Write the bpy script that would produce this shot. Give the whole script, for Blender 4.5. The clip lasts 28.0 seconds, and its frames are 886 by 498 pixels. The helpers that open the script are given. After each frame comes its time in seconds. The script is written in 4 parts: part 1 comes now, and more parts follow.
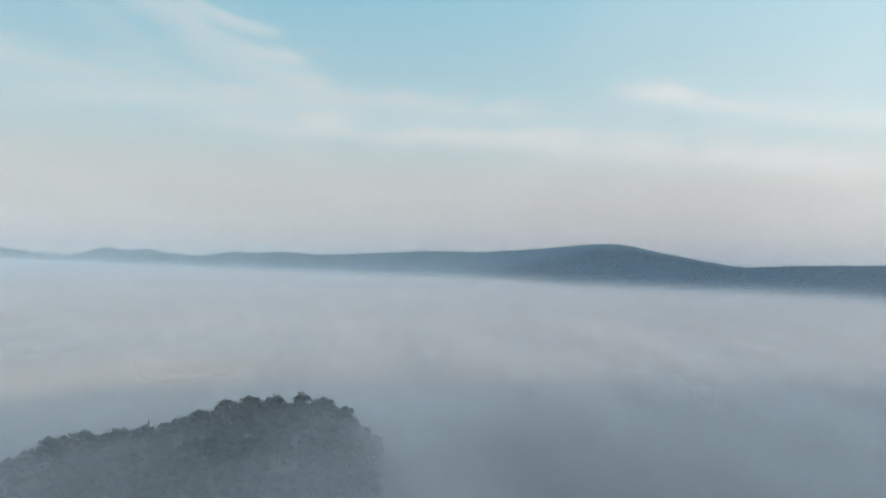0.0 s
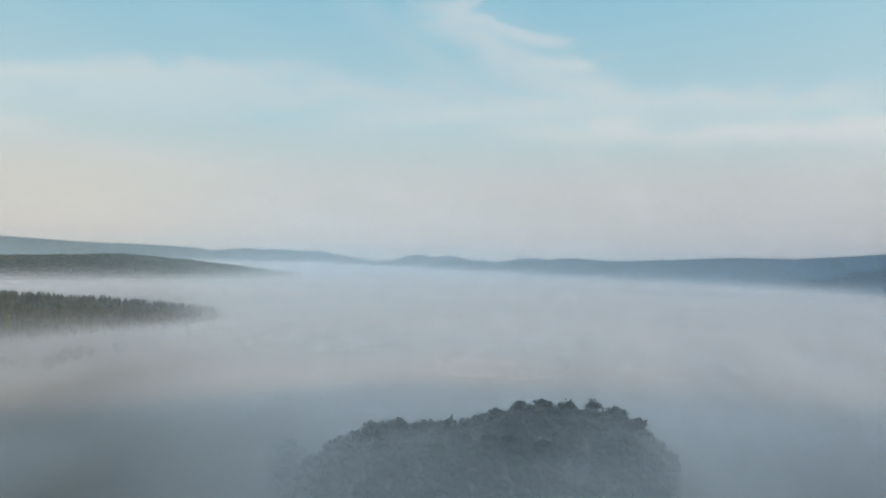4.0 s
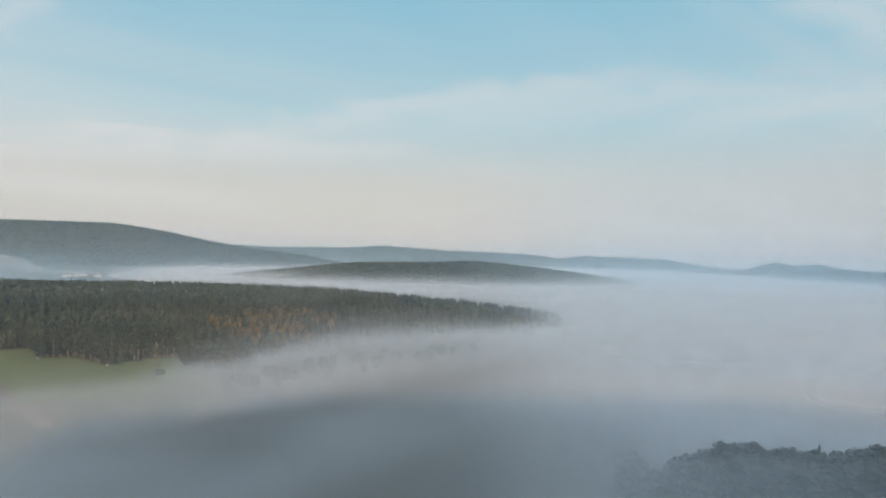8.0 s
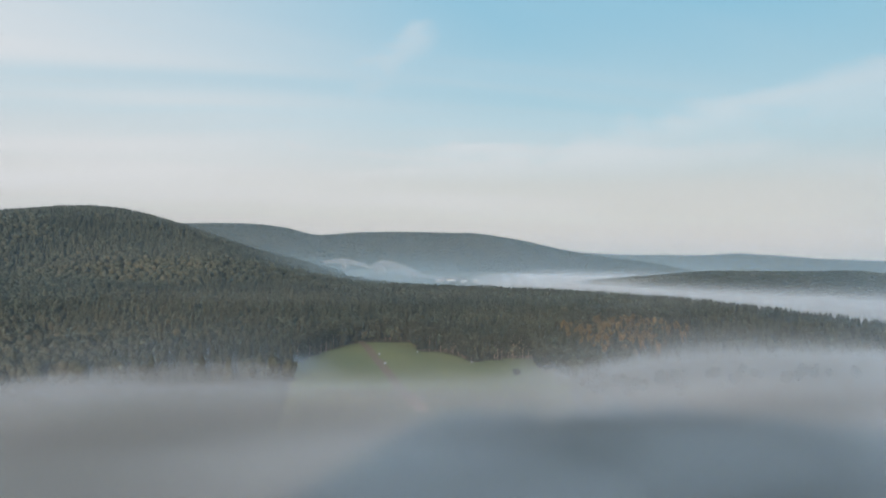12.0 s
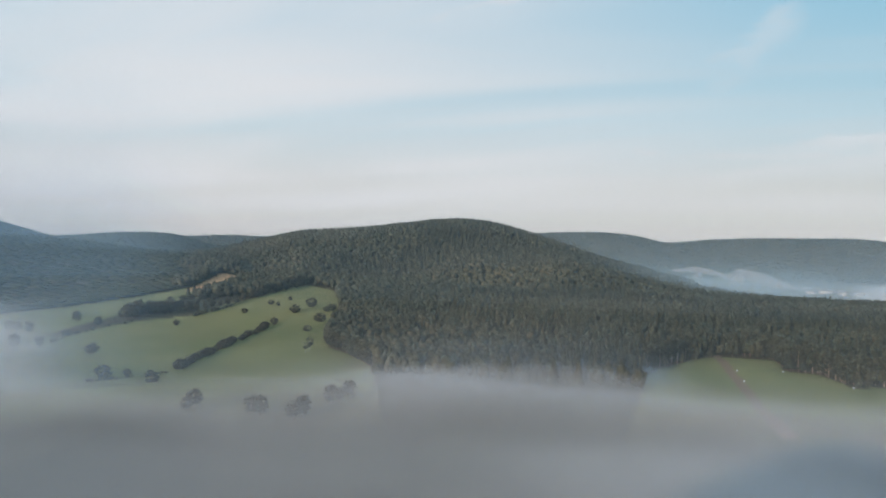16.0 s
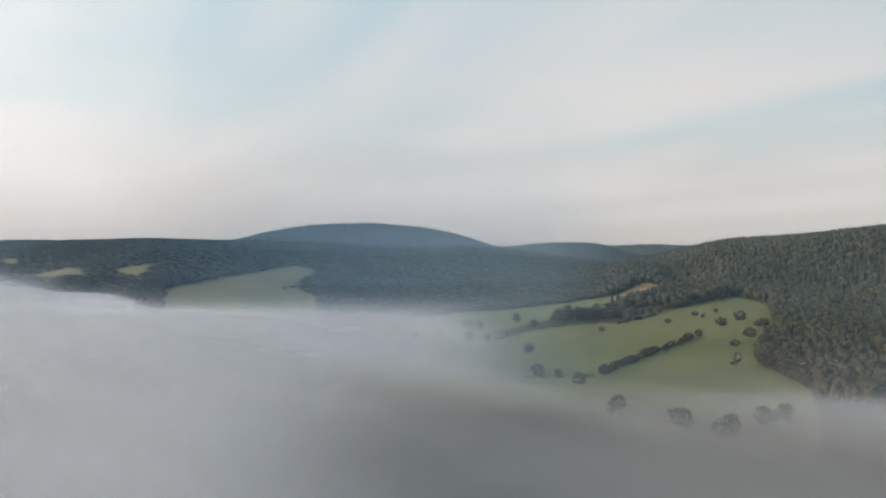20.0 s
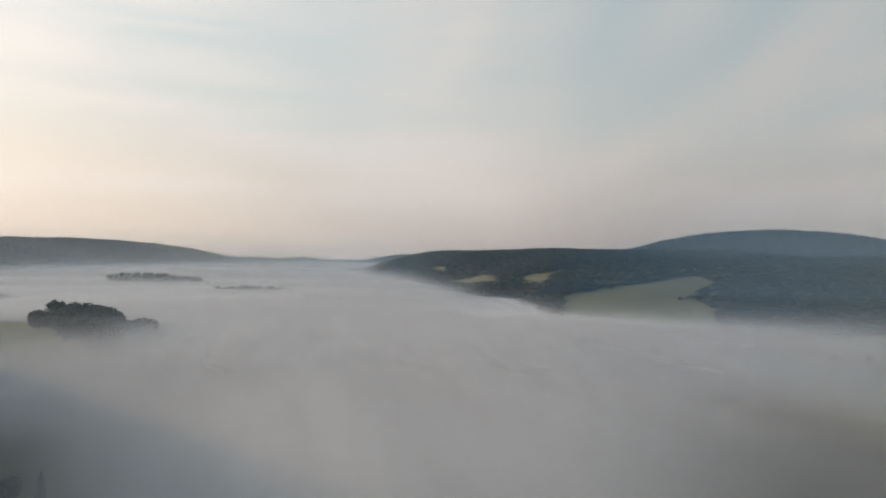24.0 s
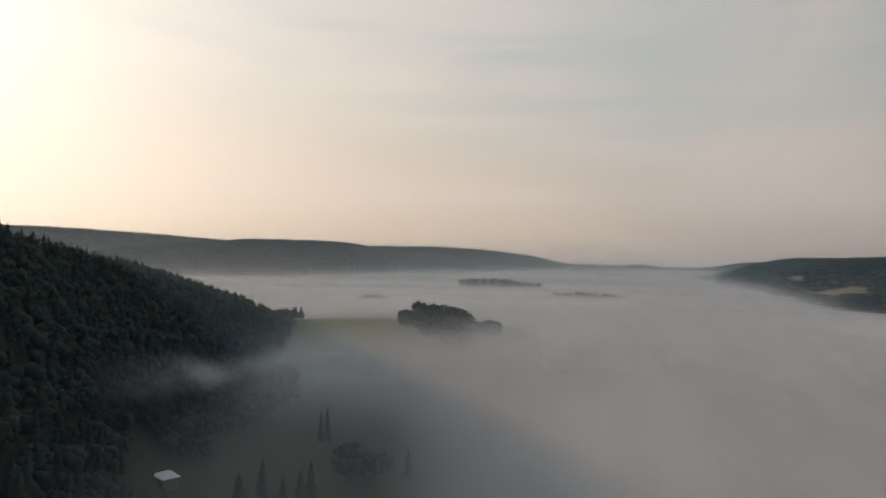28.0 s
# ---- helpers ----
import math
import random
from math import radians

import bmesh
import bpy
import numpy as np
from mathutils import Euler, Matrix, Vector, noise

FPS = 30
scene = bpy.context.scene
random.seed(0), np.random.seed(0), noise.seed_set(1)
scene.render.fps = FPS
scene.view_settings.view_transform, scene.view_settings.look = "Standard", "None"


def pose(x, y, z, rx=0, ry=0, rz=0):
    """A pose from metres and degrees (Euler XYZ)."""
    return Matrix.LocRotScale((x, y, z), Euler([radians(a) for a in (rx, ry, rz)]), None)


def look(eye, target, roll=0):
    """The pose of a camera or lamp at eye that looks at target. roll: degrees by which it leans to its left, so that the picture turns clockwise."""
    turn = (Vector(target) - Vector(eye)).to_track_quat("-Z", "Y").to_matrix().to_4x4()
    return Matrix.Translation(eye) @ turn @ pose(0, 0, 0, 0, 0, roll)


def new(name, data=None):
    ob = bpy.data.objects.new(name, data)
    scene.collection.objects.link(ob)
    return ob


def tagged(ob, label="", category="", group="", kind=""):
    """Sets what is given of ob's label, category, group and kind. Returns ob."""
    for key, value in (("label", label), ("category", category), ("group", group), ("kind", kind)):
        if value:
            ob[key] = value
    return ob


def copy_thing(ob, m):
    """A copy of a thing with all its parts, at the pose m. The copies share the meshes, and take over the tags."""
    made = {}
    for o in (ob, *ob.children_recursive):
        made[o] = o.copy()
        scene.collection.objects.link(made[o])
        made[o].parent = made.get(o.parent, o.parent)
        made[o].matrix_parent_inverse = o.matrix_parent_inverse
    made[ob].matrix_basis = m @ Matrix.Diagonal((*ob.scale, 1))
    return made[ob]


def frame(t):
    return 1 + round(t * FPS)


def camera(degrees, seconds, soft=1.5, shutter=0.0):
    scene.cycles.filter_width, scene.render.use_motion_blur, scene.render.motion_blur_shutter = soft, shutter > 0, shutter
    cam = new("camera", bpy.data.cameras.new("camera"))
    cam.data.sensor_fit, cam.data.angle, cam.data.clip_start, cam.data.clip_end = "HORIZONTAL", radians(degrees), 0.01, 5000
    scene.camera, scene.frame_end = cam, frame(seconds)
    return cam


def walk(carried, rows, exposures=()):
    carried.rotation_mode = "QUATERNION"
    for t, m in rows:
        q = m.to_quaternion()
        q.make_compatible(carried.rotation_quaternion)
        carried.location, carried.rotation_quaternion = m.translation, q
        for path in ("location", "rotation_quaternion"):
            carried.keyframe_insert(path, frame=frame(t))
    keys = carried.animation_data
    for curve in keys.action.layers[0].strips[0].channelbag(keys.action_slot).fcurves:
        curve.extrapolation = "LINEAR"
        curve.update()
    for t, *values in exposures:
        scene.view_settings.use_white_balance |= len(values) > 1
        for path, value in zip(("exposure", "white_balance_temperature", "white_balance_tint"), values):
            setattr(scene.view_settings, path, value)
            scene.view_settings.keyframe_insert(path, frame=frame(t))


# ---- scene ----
# Bearings are degrees to the left of the +y axis, seen from above the origin; distances in metres.
EYE_Z = 105.0
LEAN = 1.3
ROWS = [
    (0, -27.17, 0.32),
    (0.5, -24.65, 0.31),
    (1, -21.98, 0.31),
    (1.5, -19.31, 0.30),
    (2, -16.49, 0.30),
    (2.5, -13.80, 0.30),
    (4.5, -0.00, 0.31),
    (5, 3.38, 0.31),
    (5.5, 6.80, 0.31),
    (6, 10.23, 0.31),
    (6.5, 13.67, 0.32),
    (7, 17.13, 0.33),
    (7.5, 20.58, 0.34),
    (8, 24.00, 0.35),
    (8.5, 27.55, 0.35),
    (9, 31.10, 0.35),
    (9.5, 34.68, 0.35),
    (10, 38.18, 0.35),
    (10.5, 41.71, 0.34),
    (11, 45.24, 0.34),
    (11.5, 48.72, 0.35),
    (13.5, 62.19, 0.38),
    (14, 65.83, 0.39),
    (14.5, 69.42, 0.39),
    (15, 72.97, 0.39),
    (15.5, 76.53, 0.39),
    (16, 80.14, 0.38),
    (16.5, 83.54, 0.38),
    (17, 86.99, 0.37),
    (17.5, 90.84, 0.36),
    (18, 95.79, 0.35),
    (18.5, 100.69, 0.35),
    (19, 105.44, 0.35),
    (19.5, 109.72, 0.36),
    (20, 113.85, 0.36),
    (20.5, 117.80, 0.36),
    (21, 121.73, 0.36),
    (21.5, 126.65, 0.36),
    (23.5, 141.89, 0.39),
    (24, 145.44, 0.39),
    (24.5, 148.94, 0.39),
    (25, 152.45, 0.39),
    (25.5, 155.91, 0.39),
    (26, 159.31, 0.40),
    (26.5, 162.61, 0.39),
    (27, 166.01, 0.39),
    (27.5, 169.26, 0.38),
    (28, 172.51, 0.38),
]
cam = camera(64.84, 28.0, soft=1.9)
walk(cam, [(t, pose(0, 0, EYE_Z, 90 + tilt, 0, turn) @ pose(0, 0, 0, 0, 0, LEAN)) for t, turn, tilt in ROWS],
     [(0, 0.0, 6850, 9), (5, -0.03, 6750, 9), (8, -0.03, 6700, 10), (14, 0.0, 6350, 9), (17, 0.0, 6400, 10), (19, -0.05, 6650, 11), (21, -0.12, 7050, 12),
      (24, -0.50, 7300, 14), (25.5, -0.65, 7500, 15), (26.5, -0.78, 7600, 16), (28, -0.95, 7700, 16)])

# ---- world, sun ----
SUN_BEARING, SUN_HEIGHT = 223.0, 11.0


def heading(bearing, height=0.0):
    a, e = radians(bearing), radians(height)
    return Vector((-math.sin(a) * math.cos(e), math.cos(a) * math.cos(e), math.sin(e)))


class Nodes:
    """Short hand for node trees."""

    def __init__(self, tree):
        self.tree = tree
        tree.nodes.clear()

    def add(self, kind, inputs=(), **props):
        node = self.tree.nodes.new(kind)
        for key, value in props.items():
            setattr(node, key, value)
        for key, value in dict(inputs).items():
            self.put(node.inputs[key], value)
        return node

    def put(self, socket, value):
        if isinstance(value, bpy.types.NodeSocket):
            self.tree.links.new(value, socket)
        else:
            socket.default_value = value

    def math(self, op, a, b=0.0, c=0.0, clamp=False):
        node = self.add("ShaderNodeMath", operation=op, use_clamp=clamp)
        for i, v in enumerate((a, b, c)):
            self.put(node.inputs[i], v)
        return node.outputs[0]

    def vec(self, op, a, b=(0, 0, 0)):
        node = self.add("ShaderNodeVectorMath", operation=op)
        self.put(node.inputs[0], a)
        self.put(node.inputs[1], b)
        return node.outputs["Value" if op in ("DOT_PRODUCT", "LENGTH") else "Vector"]

    def mix(self, fac, a, b, blend="MIX"):
        node = self.add("ShaderNodeMix", data_type="RGBA", blend_type=blend)
        self.put(node.inputs[0], fac)
        self.put(node.inputs[6], a if isinstance(a, bpy.types.NodeSocket) else (*a, 1))
        self.put(node.inputs[7], b if isinstance(b, bpy.types.NodeSocket) else (*b, 1))
        return node.outputs[2]

    def noise(self, vector, scale, detail=4.0, rough=0.55, distortion=0.0):
        node = self.add("ShaderNodeTexNoise", {"Scale": scale, "Detail": detail, "Roughness": rough, "Distortion": distortion})
        if vector is not None:
            self.put(node.inputs["Vector"], vector)
        return node.outputs["Fac"]

    def ramp(self, fac, stops):
        node = self.add("ShaderNodeValToRGB")
        ramp = node.color_ramp
        while len(ramp.elements) < len(stops):
            ramp.elements.new(0.5)
        for el, (p, c) in zip(ramp.elements, stops):
            el.position, el.color = p, ((*c, 1) if isinstance(c, tuple) else (c, c, c, 1))
        self.put(node.inputs[0], fac)
        return node.outputs[0]

    def step(self, v, lo, hi):
        node = self.add("ShaderNodeMapRange", interpolation_type="SMOOTHSTEP")
        for i, x in enumerate((v, lo, hi, 0.0, 1.0)):
            self.put(node.inputs[i], x)
        return node.outputs[0]


CLOUD_TURN = -62.0
CLOUD_TRAILS = [
    (-8, 9.9, -60, 6.6, 1.3, 0.75), (-1, 19.5, -20, 10.4, 2.8, 0.55), (-41, 12.9, -61, 10.0, 1.2, 0.8), (5, 10.2, -38, 11.4, 1.5, 0.5),
    (40, 8.3, 27, 8.5, 0.9, 0.6), (34, 10.2, -8, 12.4, 2.2, 0.4), (58, 8.1, 27, 8.4, 0.9, 0.7), (66, 8.2, 50, 7.6, 0.5, 0.8),
    (74, 4.6, 30, 8.3, 1.3, 0.6), (44, 8.2, 8, 14.0, 1.6, 0.5), (60, 12.6, 53, 18.0, 1.8, 0.5), (72, 21, 90, 15.6, 2.2, 0.95), (90, 15.2, 104, 12.6, 1.3, 0.9),
    (50, 8.0, 66, 8.1, 0.6, 0.6), (158, 5.2, 138, 5.9, 0.9, 0.4), (110, 16, 140, 8, 3.0, 0.5), (120, 6.5, 160, 9, 2.0, 0.4),
]
world = bpy.data.worlds.new("sky")
scene.world = world
world.use_nodes = True
n = Nodes(world.node_tree)
way = n.add("ShaderNodeTexCoord").outputs["Generated"]
xyz = n.add("ShaderNodeSeparateXYZ", {0: way}).outputs
up = xyz[2]
sky = n.add("ShaderNodeTexSky", sky_type="NISHITA", sun_disc=False, sun_elevation=radians(SUN_HEIGHT),
            sun_rotation=radians(-SUN_BEARING), altitude=200.0, air_density=1.0, dust_density=1.5, ozone_density=1.0)
# clear morning air: warm grey at the horizon, pale blue higher up
air = n.ramp(n.math("MULTIPLY_ADD", up, 1.0, 0.02, clamp=True),
             [(0.0, (0.58, 0.545, 0.53)), (0.05, (0.70, 0.625, 0.585)), (0.12, (0.645, 0.635, 0.62)), (0.20, (0.46, 0.65, 0.73)),
              (0.36, (0.27, 0.57, 0.74)), (1.0, (0.12, 0.30, 0.52))])
air = n.mix(0.15, air, n.mix(1.0, sky.outputs[0], (0.10, 0.10, 0.10), "MULTIPLY"))
sunward = n.vec("DOT_PRODUCT", way, tuple(heading(SUN_BEARING, SUN_HEIGHT)))
# thin high cloud, drawn out into streaks; denser towards the sun
flat = n.math("ADD", n.math("MAXIMUM", up, 0.0), 0.10)
plane = n.add("ShaderNodeCombineXYZ", {0: n.math("DIVIDE", xyz[0], flat), 1: n.math("DIVIDE", xyz[1], flat), 2: 0.0}).outputs[0]
turned = n.vec("MULTIPLY", n.add("ShaderNodeMapping", {"Vector": plane, "Rotation": (0, 0, radians(CLOUD_TURN))}).outputs[0], (0.24, 1.0, 1.0))
streak = n.noise(turned, 0.8, 6.0, 0.52, 0.7)
broad = n.noise(plane, 0.20, 3.0, 0.5, 0.3)
lower = n.step(n.vec("DOT_PRODUCT", way, tuple(heading(196))), 0.35, 0.95)
level_streak = n.noise(n.vec("MULTIPLY", way, (1.6, 1.6, 15)), 1.2, 6.0, 0.55, 0.5)
streak = n.math("ADD", n.math("MULTIPLY", streak, n.math("SUBTRACT", 1.0, lower)), n.math("MULTIPLY", level_streak, lower))
cover = n.math("MULTIPLY", n.math("MULTIPLY", n.step(streak, 0.42, 0.70), n.step(broad, 0.32, 0.60)), 0.6)
# a sheet of thin cloud over the lower valley
sheet = n.step(n.vec("DOT_PRODUCT", way, tuple(heading(112))), 0.30, 0.95)
sheet = n.math("MAXIMUM", sheet, n.math("MULTIPLY", lower, 0.85))
cover = n.math("MAXIMUM", cover, n.math("MULTIPLY", sheet, n.math("MULTIPLY_ADD", n.step(streak, 0.32, 0.66), 0.62, 0.28)))
# long drawn-out trails: (bearing, height) of both ends, half width in degrees, strength
fray = n.noise(n.vec("MULTIPLY", way, (5, 5, 17)), 1.3, 7.0, 0.62, 0.8)
for b0, e0, b1, e1, wide, strong in CLOUD_TRAILS:
    wide, strong = wide * 1.3, strong * 0.85
    p0, p1 = heading(b0, e0), heading(b1, e1)
    mid = (p0 + p1).normalized()
    off = n.math("ABSOLUTE", n.math("ADD", n.vec("DOT_PRODUCT", way, tuple(p0.cross(p1).normalized())), n.math("MULTIPLY", n.math("SUBTRACT", fray, 0.5), radians(wide * 2.6))))
    within = n.math("MULTIPLY", n.math("SUBTRACT", 1.0, n.step(off, 0.0, radians(wide))),
                    n.step(n.vec("DOT_PRODUCT", way, tuple(mid)), math.cos(p0.angle(p1) * 0.62), math.cos(p0.angle(p1) * 0.32)))
    cover = n.math("MAXIMUM", cover, n.math("MULTIPLY", n.math("MULTIPLY", within, strong), n.math("MULTIPLY_ADD", n.step(fray, 0.22, 0.62), 0.65, 0.35)))
cover = n.math("MULTIPLY", cover, n.step(up, 0.0, 0.10), clamp=True)
air = n.mix(cover, air, n.mix(lower, (0.765, 0.755, 0.765), (0.81, 0.825, 0.87)))
low_sun = n.math("MULTIPLY", n.step(sunward, 0.30, 1.0), n.math("SUBTRACT", 1.0, n.step(up, 0.02, 0.36)))
air = n.mix(n.math("MULTIPLY", low_sun, 0.62), air, (0.93, 0.71, 0.48))
glow = n.math("POWER", n.math("MAXIMUM", sunward, 0.0), 9.0)
air = n.mix(1.0, air, n.mix(glow, (0, 0, 0), (1.25, 1.20, 1.10)), "ADD")
wide_glow = n.math("POWER", n.math("MULTIPLY_ADD", sunward, 0.5, 0.5), 2.6)
air = n.mix(1.0, air, n.mix(wide_glow, (0, 0, 0), (0.80, 0.775, 0.74)), "ADD")
back = n.add("ShaderNodeBackground", {"Color": air, "Strength": 1.0})
n.add("ShaderNodeOutputWorld", {"Surface": back.outputs[0]})

lamp = bpy.data.lights.new("sun", "SUN")
lamp.energy, lamp.angle, lamp.color = 5.0, radians(0.8), (1.0, 0.70, 0.45)
new("sun", lamp).matrix_world = look(heading(SUN_BEARING, SUN_HEIGHT) * 900, (0, 0, 0))
scene.cycles.transparent_max_bounces = 64


# ---- materials ----
def material(name, build):
    mat = bpy.data.materials.new(name)
    mat.use_nodes = True
    nodes = Nodes(mat.node_tree)
    shader = build(nodes)
    nodes.add("ShaderNodeOutputMaterial", {"Surface": shader})
    return mat


def place(n):
    return n.add("ShaderNodeNewGeometry").outputs["Position"]


def attribute(n, name):
    return n.add("ShaderNodeAttribute", attribute_name=name).outputs["Fac"]


def plain(n, color, rough=0.9, bump=None, depth=0.3):
    node = n.add("ShaderNodeBsdfPrincipled", {"Base Color": color if isinstance(color, bpy.types.NodeSocket) else (*color, 1),
                                              "Roughness": rough, "Specular IOR Level": 0.2})
    if bump is not None:
        n.put(node.inputs["Normal"], n.add("ShaderNodeBump", {"Height": bump, "Distance": depth, "Strength": 0.7}).outputs[0])
    return node.outputs[0]


def ground_look(n):
    p = place(n)
    grain, patch = n.noise(p, 0.25, 6, 0.65), n.noise(p, 0.012, 4, 0.6)
    soil = n.mix(patch, (0.030, 0.034, 0.018), (0.058, 0.050, 0.028))
    grass = n.mix(n.step(patch, 0.3, 0.7), (0.062, 0.084, 0.030), (0.125, 0.127, 0.054))
    grass = n.mix(n.math("MULTIPLY", grain, 0.5), grass, (0.17, 0.16, 0.06))
    mown = n.math("MULTIPLY", n.add("ShaderNodeTexWave", {"Vector": p, "Scale": 0.035, "Distortion": 3.0}).outputs["Fac"], 0.2)
    grass = n.mix(mown, grass, (0.16, 0.175, 0.065))
    # grass turns greyer beyond about one kilometre from the camera
    grass = n.mix(n.math("MULTIPLY", attribute(n, "far_grass"), 0.75), grass, n.mix(patch, (0.100, 0.100, 0.060), (0.140, 0.132, 0.082)))
    stubble = n.mix(grain, (0.30, 0.16, 0.07), (0.40, 0.25, 0.13))
    c = n.mix(attribute(n, "meadow"), soil, grass)
    c = n.mix(attribute(n, "field"), c, stubble)
    c = n.mix(attribute(n, "track"), c, n.mix(grain, (0.10, 0.075, 0.045), (0.17, 0.125, 0.08)))
    return plain(n, c, 0.95, grain, 0.5)


def leaf_look(dark, mid, warm):
    def build(n):
        p = place(n)
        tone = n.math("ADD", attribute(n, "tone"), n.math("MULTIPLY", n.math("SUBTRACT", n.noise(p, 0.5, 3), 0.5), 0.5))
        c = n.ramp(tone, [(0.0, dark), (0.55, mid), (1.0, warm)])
        return plain(n, c, 0.85, n.noise(p, 1.3, 4, 0.7), 0.6)
    return build


def mist_body(n, white):
    """Scattering that takes its light evenly from above, as a deep cloud does."""
    level = n.add("ShaderNodeCombineXYZ", {2: 1.0}).outputs[0]
    spread = n.add("ShaderNodeMixShader", {0: 0.25, 1: n.add("ShaderNodeBsdfDiffuse", {"Color": white, "Normal": level}).outputs[0],
                                           2: n.add("ShaderNodeBsdfTranslucent", {"Color": white, "Normal": level}).outputs[0]}).outputs[0]
    # droplets throw part of the light onwards
    return n.add("ShaderNodeMixShader", {0: 0.32, 1: spread, 2: n.add("ShaderNodeBsdfGlossy", {"Color": white, "Roughness": 0.72, "Normal": level}).outputs[0]}).outputs[0]


def canopy_look(n):
    """Forest so far off that its crowns melt together."""
    p = place(n)
    tone = n.math("ADD", attribute(n, "tone"), n.math("MULTIPLY", n.math("SUBTRACT", n.noise(p, 0.012, 3), 0.5), 0.7))
    c = n.ramp(tone, [(0.0, (0.024, 0.032, 0.022)), (0.55, (0.042, 0.048, 0.032)), (1.0, (0.078, 0.072, 0.048))])
    return n.add("ShaderNodeBsdfDiffuse", {"Color": c}).outputs[0]


FOG_TURN = 112.0


def fog_look(n):
    p = place(n)
    lain = n.add("ShaderNodeMapping", {"Vector": p, "Rotation": (0, 0, radians(FOG_TURN))}).outputs[0]
    long = n.vec("MULTIPLY", lain, (0.0032, 0.0125, 0.030))
    wisps = n.noise(long, 1.0, 3.0, 0.5, 0.25)
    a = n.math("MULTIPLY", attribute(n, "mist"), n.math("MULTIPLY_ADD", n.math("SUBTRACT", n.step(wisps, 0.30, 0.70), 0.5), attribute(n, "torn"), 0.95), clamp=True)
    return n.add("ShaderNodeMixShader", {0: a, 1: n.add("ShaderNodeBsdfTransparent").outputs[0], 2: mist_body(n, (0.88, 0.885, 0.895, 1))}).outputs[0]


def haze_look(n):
    # haze colour painted as a blue tint on see-through sheets
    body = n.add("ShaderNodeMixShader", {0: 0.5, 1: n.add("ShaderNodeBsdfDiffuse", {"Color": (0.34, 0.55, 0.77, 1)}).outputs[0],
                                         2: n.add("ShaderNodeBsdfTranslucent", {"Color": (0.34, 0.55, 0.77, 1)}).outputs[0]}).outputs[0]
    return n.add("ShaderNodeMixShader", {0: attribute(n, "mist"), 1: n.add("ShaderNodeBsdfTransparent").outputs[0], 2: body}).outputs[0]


GROUND = material("ground", ground_look)
CONIFER = material("conifer", leaf_look((0.020, 0.026, 0.018), (0.040, 0.044, 0.029), (0.058, 0.060, 0.043)))
BROADLEAF = material("broadleaf", leaf_look((0.024, 0.032, 0.022), (0.042, 0.047, 0.033), (0.062, 0.061, 0.043)))
CANOPY = material("far_canopy", canopy_look)
LARCH = material("larch", leaf_look((0.050, 0.042, 0.024), (0.085, 0.062, 0.030), (0.13, 0.085, 0.038)))
BARK = material("bark", lambda n: plain(n, n.mix(n.noise(place(n), 3.0, 5), (0.06, 0.045, 0.035), (0.16, 0.13, 0.10)), 0.95))
FOG = material("fog", fog_look)
HAZE = material("haze", haze_look)

# ---- the lie of the land ----
lattice = np.random.RandomState(5).rand(257, 257)


def rough(x, y, size, octaves=3):
    """Value noise from -1 to 1."""
    total, amp, weight = 0.0, 1.0, 0.0
    for _ in range(octaves):
        u, v = np.asarray(x) / size + 1000.3, np.asarray(y) / size + 1000.7
        i, j = np.floor(u).astype(int), np.floor(v).astype(int)
        fu, fv = u - i, v - j
        fu, fv = fu * fu * (3 - 2 * fu), fv * fv * (3 - 2 * fv)
        i, j, i1, j1 = i % 256, j % 256, (i + 1) % 256, (j + 1) % 256
        val = (lattice[i, j] * (1 - fu) + lattice[i1, j] * fu) * (1 - fv) + (lattice[i, j1] * (1 - fu) + lattice[i1, j1] * fu) * fv
        total, weight = total + amp * (2 * val - 1), weight + amp
        amp, size = amp * 0.5, size * 0.5
    return total / weight


def smooth(v, lo, hi):
    t = np.clip((np.asarray(v, float) - lo) / (hi - lo), 0, 1)
    return t * t * (3 - 2 * t)


